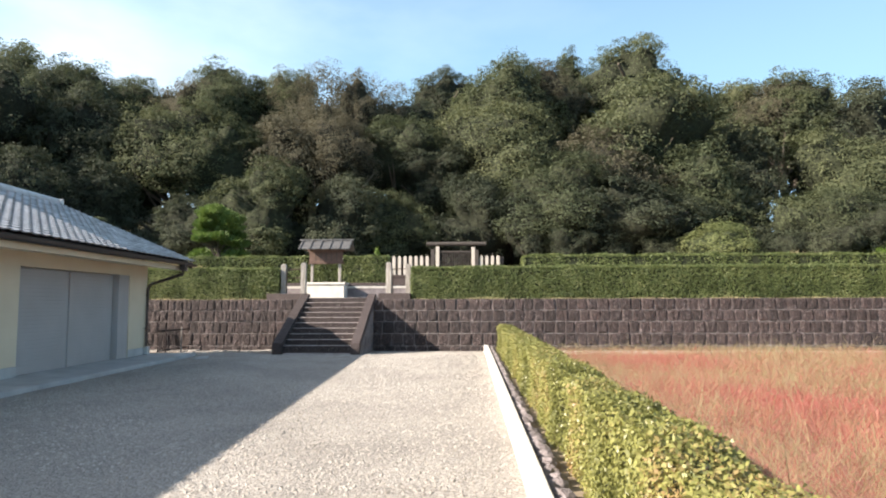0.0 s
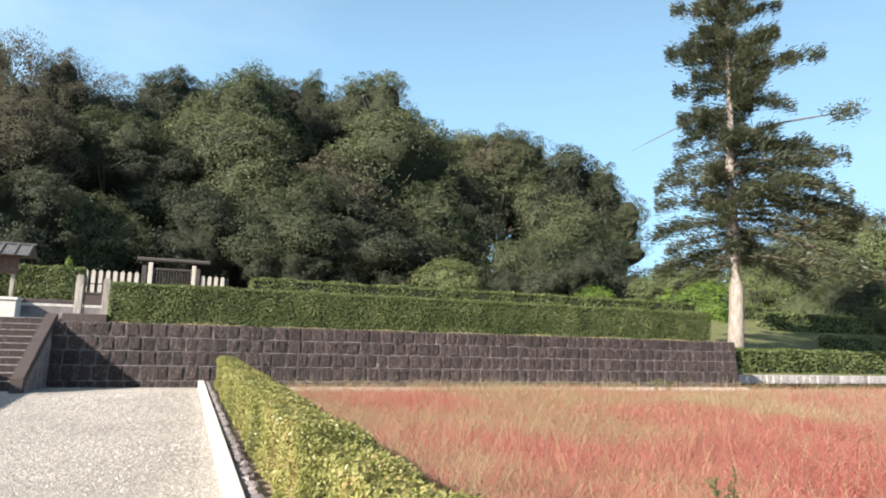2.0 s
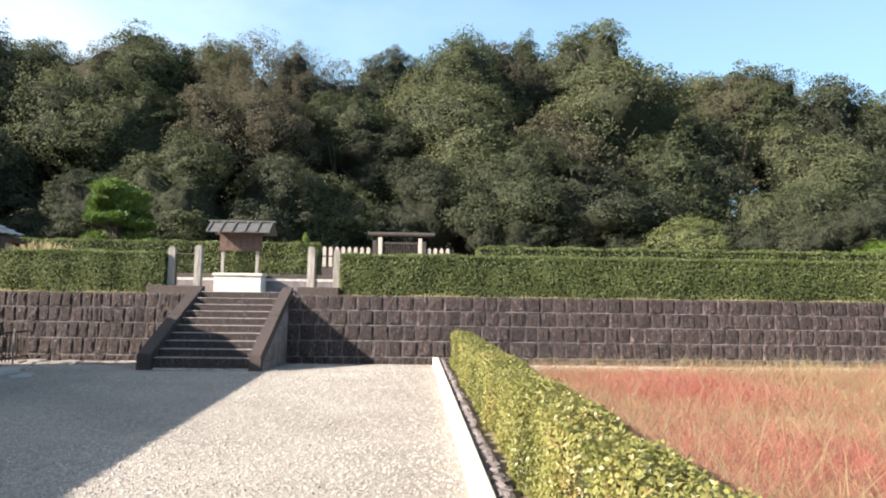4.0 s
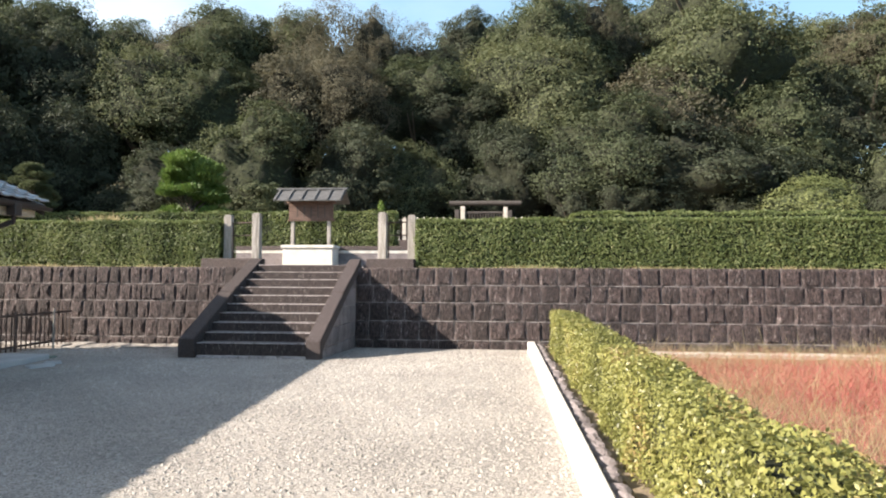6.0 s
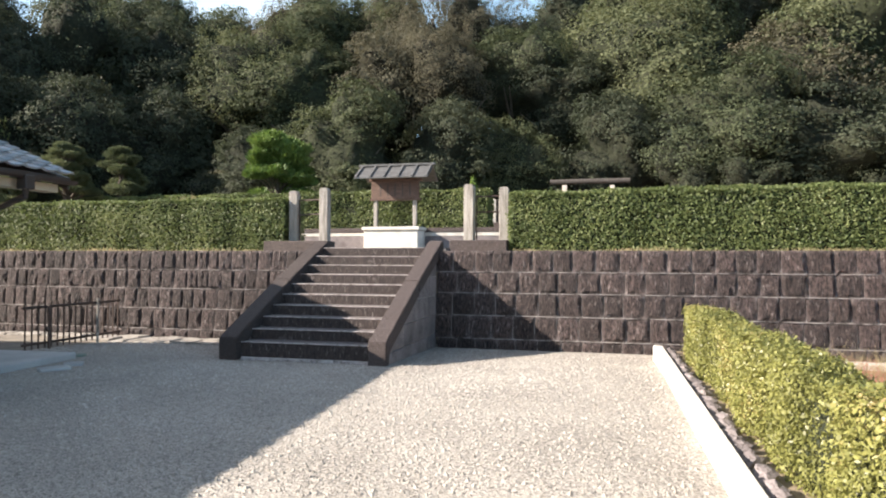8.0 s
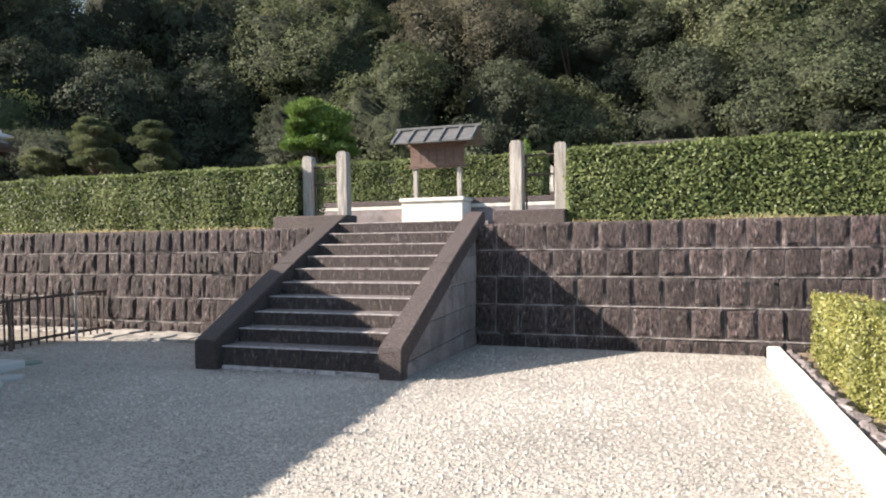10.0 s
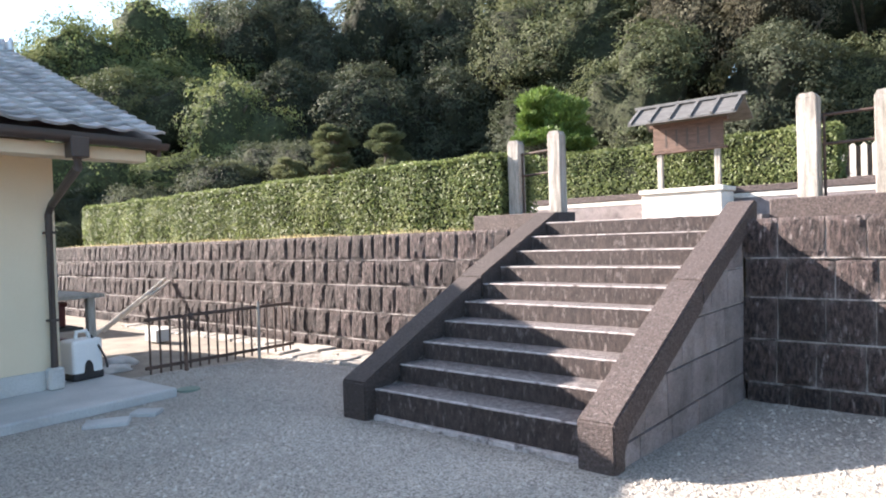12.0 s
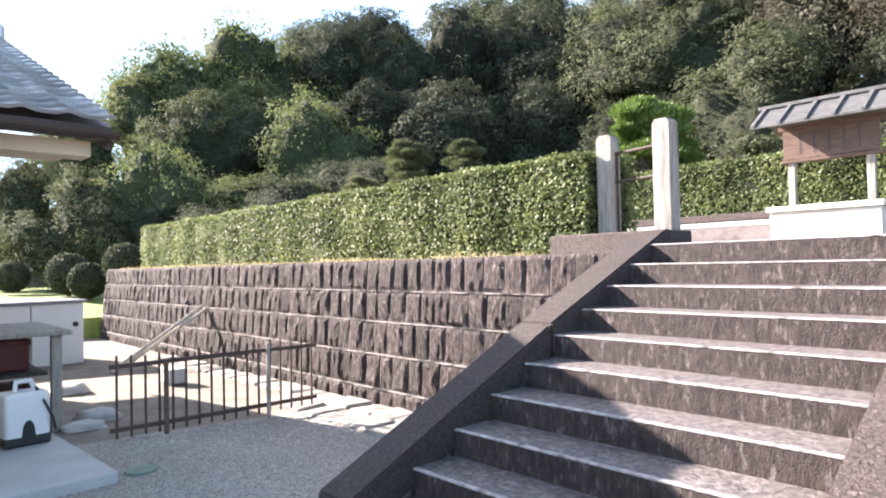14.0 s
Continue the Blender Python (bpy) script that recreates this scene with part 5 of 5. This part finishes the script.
ct, sn = np.cos(turn)[:, None], np.sin(turn)[:, None]
rot = np.stack([pts[..., 0] * ct - pts[..., 1] * sn, pts[..., 0] * sn + pts[..., 1] * ct, pts[..., 2]], 2)
rot += np.stack([px, py, 0.0125 + fall(py)], 1)[:, None]
ok = ~((px > -0.1) & (px < 2.65) & (py > -0.05)) & ~((px < -1.3) & (py < -0.35))
me = bpy.data.meshes.new("pebbles")
vv = rot[ok].reshape(-1, 3)
ff = (tri[None] + (np.arange(ok.sum()) * 5)[:, None, None]).reshape(-1, 3)
me.from_pydata(vv.tolist(), [], ff.tolist())
tagged(link_mesh("pebbles", me, M_PEBBLE), "loose pale gravel chippings", "gravel", kind="stuff")



def weed(x, y, h, seed):
    """A tall green weed: a few thin stems with narrow leaves all the way up."""
    t = thing("weed", "tall thin green weed standing in the meadow", "plant", "meadow weeds", at=(x, y, -0.155))
    rng = np.random.default_rng(seed)
    P, U = [], []
    for k in range(5):
        a, r = rng.uniform(0, math.tau), rng.uniform(0.02, 0.16)
        tip = np.array([math.cos(a) * r * 1.6, math.sin(a) * r * 1.6, h * rng.uniform(0.6, 1.0)])
        part("stem", tube(bmesh.new(), [(math.cos(a) * r * 0.4, math.sin(a) * r * 0.4, 0), tuple(tip * 0.55), tuple(tip)], [0.006, 0.005, 0.002], 5), M_LEAF_G, t)
        s = rng.uniform(0.1, 1.0, (60, 1))
        P.append(tip * s + rng.normal(0, 0.012, (60, 3)))
        U.append(unit(rng.normal(0, 1, (60, 3)) + np.array([0, 0, 0.5])))
    p, u = np.concatenate(P), np.concatenate(U)
    side = unit(np.cross(u, rng.normal(0, 1, u.shape))) * 0.007
    v = np.stack([p, p + u * 0.03 + side, p + u * 0.07, p + u * 0.03 - side], 1).reshape(-1, 3)
    link_mesh("leaves", quads_mesh("leaves", v), M_LEAF_G, t)


for i, (x, y, h) in enumerate(((9.99, -12.22, 0.62), (20.9, 2.15, 0.5), (21.5, 2.2, 0.42))):
    weed(x, y, h, 120 + i)

# row of dark stones between kerb and hedge
rk = random.Random(31)
row = thing("edging_stones", "rough dark stones between the kerb and the low hedge", "edging", kind="structure")
y = -19.0
while y < 2.1:
    d = rk.uniform(0.14, 0.30)
    bm = bmesh.new()
    bmesh.ops.create_icosphere(bm, subdivisions=2, radius=1.0)
    for v in bm.verts:
        k = 1 + 0.4 * noise.noise(v.co * 1.3 + Vector((y * 3, 0, 0)))
        v.co = Vector((v.co.x * 0.09 * k, v.co.y * d * 0.55 * k, v.co.z * 0.075 * k))
    ob = part("stone", bm, M_CHEEK, row)
    ob.matrix_basis = pose(6.315 + rk.uniform(-0.02, 0.02), y, 0.07, 0, 0, rk.uniform(-15, 15))
    y += d
tagged(part("hedge_soil", boxed(6.229, 6.9, -40, 2.3, -0.4, 0.05), M_SOIL), "dry earth under the low hedge", "ground", kind="structure")


# ---------------------------------------------------------------- eastern bank and fir
bk = tagged(part("bank", prism(bmesh.new(), [(4.4, 0.25), (7.8, 0.9), (12.2, 2.2), (16, 3.2), (30, 3.6), (30, -1), (4.4, -1)], "x", 24.9, 70), M_BANK), "grassy bank rising behind a low stone edging", "ground", kind="structure")
le = thing("low_edging", "low edging of pale rough stones before the bank", "edging", kind="structure")
x = 24.9
while x < 42:
    w = rk.uniform(0.32, 0.52)
    ob = link_mesh("block", rk.choice(PALE_STONES), None, le)
    ob.matrix_basis = pose(x + w / 2, 4.25, 0.14, -6, 0, rk.uniform(-2, 2)) @ Matrix.Diagonal((w, 1, 0.36, 1))
    x += w
hedge("hedge", "clipped hedge above the low stone edging", 25.6, 41.5, 4.9, 6.3, 0.2, 1.30, 0.07, 300, M_HEDGE, 12, group="clipped hedges", wave=0.06)
hedge("hedge", "clipped hedge on the grassy bank", 38.0, 47.0, 13.0, 14.0, 2.2, 3.45, 0.09, 160, M_HEDGE, 13, group="clipped hedges", wave=0.06)
hedge("hedge", "small clipped hedge on the grassy bank", 38.5, 43.0, 9.4, 10.2, 1.3, 2.1, 0.08, 200, M_HEDGE, 14, group="clipped hedges", wave=0.06)
for x in (22.45, 23.18):
    mp = thing("marker_post", "small pale stone marker standing behind the hedge", "post", "marker posts", at=(x, 5.2, 1.59))
    part("shaft", boxed(-0.10, 0.10, -0.10, 0.10, 0, 1.20, 0.02), M_WHITE, mp)


def fir(x, y, z, top):
    """A tall old conifer: a bare pale lower trunk and uneven tiers of flat, drooping branches."""
    t = thing("fir_tree", "tall old conifer with a bare pale lower trunk", "tree", at=(x, y, z))
    rng = np.random.default_rng(77)
    h = top - z
    pts = [(0.05 * math.sin(k * 0.9), 0.05 * math.cos(k * 1.3), h * k / 12) for k in range(13)]
    part("trunk", tube(bmesh.new(), pts, [0.40, 0.33, 0.30, 0.28, 0.25, 0.22, 0.19, 0.16, 0.13, 0.10, 0.07, 0.04, 0.015], 14), M_BARK, t, "pale scaly bark", smooth=True)
    right = np.array([0.72, -0.70])
    P = []
    along = []
    hs = [4.6, 6.1, 8.2, 9.3, 11.2, 12.6, 13.4, 15.2, 17.5, h]
    lr = [6.0, 6.6, 5.2, 4.9, 3.0, 2.8, 4.0, 3.2, 2.2, 0.4]
    ll = [3.6, 4.0, 3.0, 3.5, 2.5, 2.3, 3.0, 2.7, 2.2, 0.4]
    for k in range(145):
        zz = 4.5 + (h - 4.7) * (k + rng.uniform(0, 1)) / 145
        az = rng.uniform(0, math.tau)
        c = math.cos(az)
        reach = np.interp(zz, hs, lr) * max(c, 0) + np.interp(zz, hs, ll) * max(-c, 0)
        reach = max(reach, 0.62 * (np.interp(zz, hs, lr) + np.interp(zz, hs, ll)) / 2 * abs(math.sin(az)), 0.4) * rng.uniform(0.7, 1.08)
        dr = np.array([right[0] * c - right[1] * math.sin(az), right[1] * c + right[0] * math.sin(az)])
        rise = rng.normal(0.0, 0.14) + 0.75 * (zz / h - 0.45)
        q = []
        for s in (0, 0.3, 0.6, 0.85, 1.0):
            q.append((dr[0] * reach * s, dr[1] * reach * s, zz + rise * reach * s + 0.06 * reach * math.sin(s * 3.0) - 0.10 * reach * s * s + 0.10 * reach * max(0, s - 0.75)))
        rad = 0.025 + 0.011 * reach
        part("branch", tube(bmesh.new(), q, [rad, rad * 0.8, rad * 0.55, rad * 0.3, 0.008], 5), M_TRUNK, t)
        side = np.array([-dr[1], dr[0], 0])
        m = int(60 + 330 * reach)
        s = rng.uniform(0.03, 1.0, m) ** 0.75
        clump = np.sin(s * reach * 5 + k) * 0.5 + 0.5 + rng.uniform(0, 0.5, m)
        s = s[clump > 0.32]
        m = len(s)
        qa = np.array(q)
        cx = np.stack([np.interp(s, (0, 0.3, 0.6, 0.85, 1.0), qa[:, i]) for i in range(3)], 1)
        off = rng.normal(0, 0.40, (m, 1)) * (0.40 + 0.13 * reach) * (1.1 - 0.75 * s[:, None])
        P.append(cx + side * off + np.stack([np.zeros(m), np.zeros(m), rng.normal(0.04, 0.19, m) - 0.12 * np.abs(off[:, 0])], 1))
        along.append(np.tile([dr[0], dr[1], 0.25 + rise], (m, 1)) + side * np.sign(off) * 0.7 + rng.normal(0, 0.32, (m, 3)))
    # one long limb that carries leaves at its end alone
    e = np.array([right[0] * 4.6, right[1] * 4.6, 11.2])
    part("branch", tube(bmesh.new(), [(0, 0, 10.6), (right[0] * 2.4, right[1] * 2.4, 11.0), tuple(e)], [0.08, 0.05, 0.02], 5), M_TRUNK, t)
    b3 = e + rng.normal(0, 1, (420, 3)) * np.array([0.36, 0.36, 0.2])
    P.append(b3)
    along.append(np.tile([right[0], right[1], 0.1], (420, 1)) + rng.normal(0, 0.45, (420, 3)))
    part("branch", tube(bmesh.new(), [(0, 0, 11.6), (-right[0] * 2, -right[1] * 2, 11.3), (-right[0] * 4.4, -right[1] * 4.4, 10.2)], [0.05, 0.03, 0.008], 5), M_TRUNK, t, "bare drooping branch")
    c, u = np.concatenate(P), unit(np.concatenate(along))
    w = unit(np.cross(u, rng.normal(0, 1, c.shape) + np.array([0, 0, 1.5])))
    ln, wd = rng.uniform(0.08, 0.20, (len(c), 1)), rng.uniform(0.015, 0.034, (len(c), 1))
    v = np.stack([c - u * ln, c + w * wd, c + u * ln, c - w * wd], 1).reshape(-1, 3)
    link_mesh("needles", quads_mesh("needles", v), M_NEEDLE, t, "dark drooping needle sprays")


fir(28.4, 6.0, 0.5, 21.5)

up = thing("utility_pole", "grey concrete utility pole with a cross-arm", "pole", at=(61, 20, 2.0), turn=-55)
part("pole", tube(bmesh.new(), [(0, 0, 0), (0, 0, 11.6)], [0.15, 0.10], 12), M_CONCRETE, up)
part("cross_arm", boxed(-1.1, 1.1, -0.06, 0.06, 9.9, 10.05, 0.01), M_CONCRETE, up)
for x in (-0.9, 0.9, -0.4):
    part("insulator", tube(bmesh.new(), [(x, 0, 10.05), (x, 0, 10.3)], [0.06, 0.04], 8), M_WHITE, up)


def pampas(x, y, z, h, seed):
    t = thing("pampas_clump", "clump of dry pale pampas plumes", "grass", "pampas clumps", at=(x, y, z))
    rng = np.random.default_rng(seed)
    n = 260
    a = rng.uniform(0, math.tau, n)
    r = rng.uniform(0, 0.7, n)
    p = np.stack([np.cos(a) * r * 0.5, np.sin(a) * r * 0.5, np.zeros(n)], 1)
    tip = np.stack([np.cos(a) * r * 1.6, np.sin(a) * r * 1.6, h * rng.uniform(0.6, 1.1, n)], 1)
    s = np.stack([-np.sin(a), np.cos(a), np.zeros(n)], 1) * 0.035
    v = np.stack([p - s * 0.3, p + s * 0.3, tip * 0.85 + p * 0.15 + s, tip], 1).reshape(-1, 3)
    link_mesh("plume", quads_mesh("plume", v), M_STRAW, t)


for i, (x, y, z, h) in enumerate(((-8.5, 11.8, 2.30, 1.25), (-7.6, 12.1, 2.30, 1.0), (-9.4, 11.9, 2.30, 1.15), (26.2, 23.4, 2.7, 1.9), (27.6, 23.2, 2.9, 1.6))):
    pampas(x, y, z, h, 90 + i)
tagged(part("drain_edge", boxed(7.2, 25.3, 2.32, 2.62, -0.4, -0.06, 0.015), M_KERB), "pale concrete drain edge along the foot of the wall", "kerb", kind="structure")

# dry grass fringe along the head of the retaining walls
rng = np.random.default_rng(44)
fr = []
for x0, x1, n in ((3.8, 25.0, 4200), (-14.7, -1.3, 2200)):
    x, y = rng.uniform(x0, x1, n), rng.uniform(2.97, 3.86, n)
    hh = rng.uniform(0.01, 0.06, n) * (1 + 0.5 * np.sin(x * 2.3))
    p = np.stack([x, y, np.full(n, 1.595)], 1)
    a = rng.uniform(0, math.tau, n)
    s = np.stack([np.cos(a), np.sin(a), 0 * a], 1) * 0.006
    tip = p + np.stack([rng.normal(0, 0.03, n), rng.normal(-0.02, 0.03, n), hh], 1)
    fr.append(np.stack([p - s, p + s, tip + s * 0.4, tip - s * 0.4], 1).reshape(-1, 3))
tagged(link_mesh("dry_fringe", quads_mesh("dry_fringe", np.concatenate(fr)), M_STRAW), "dry grass fringe between the wall and the hedge", "grass", kind="stuff")
tree(1.09, 13.5, 4.3, 0.24, "d", "young shoot standing up out of the clipped hedge", "garden trees")
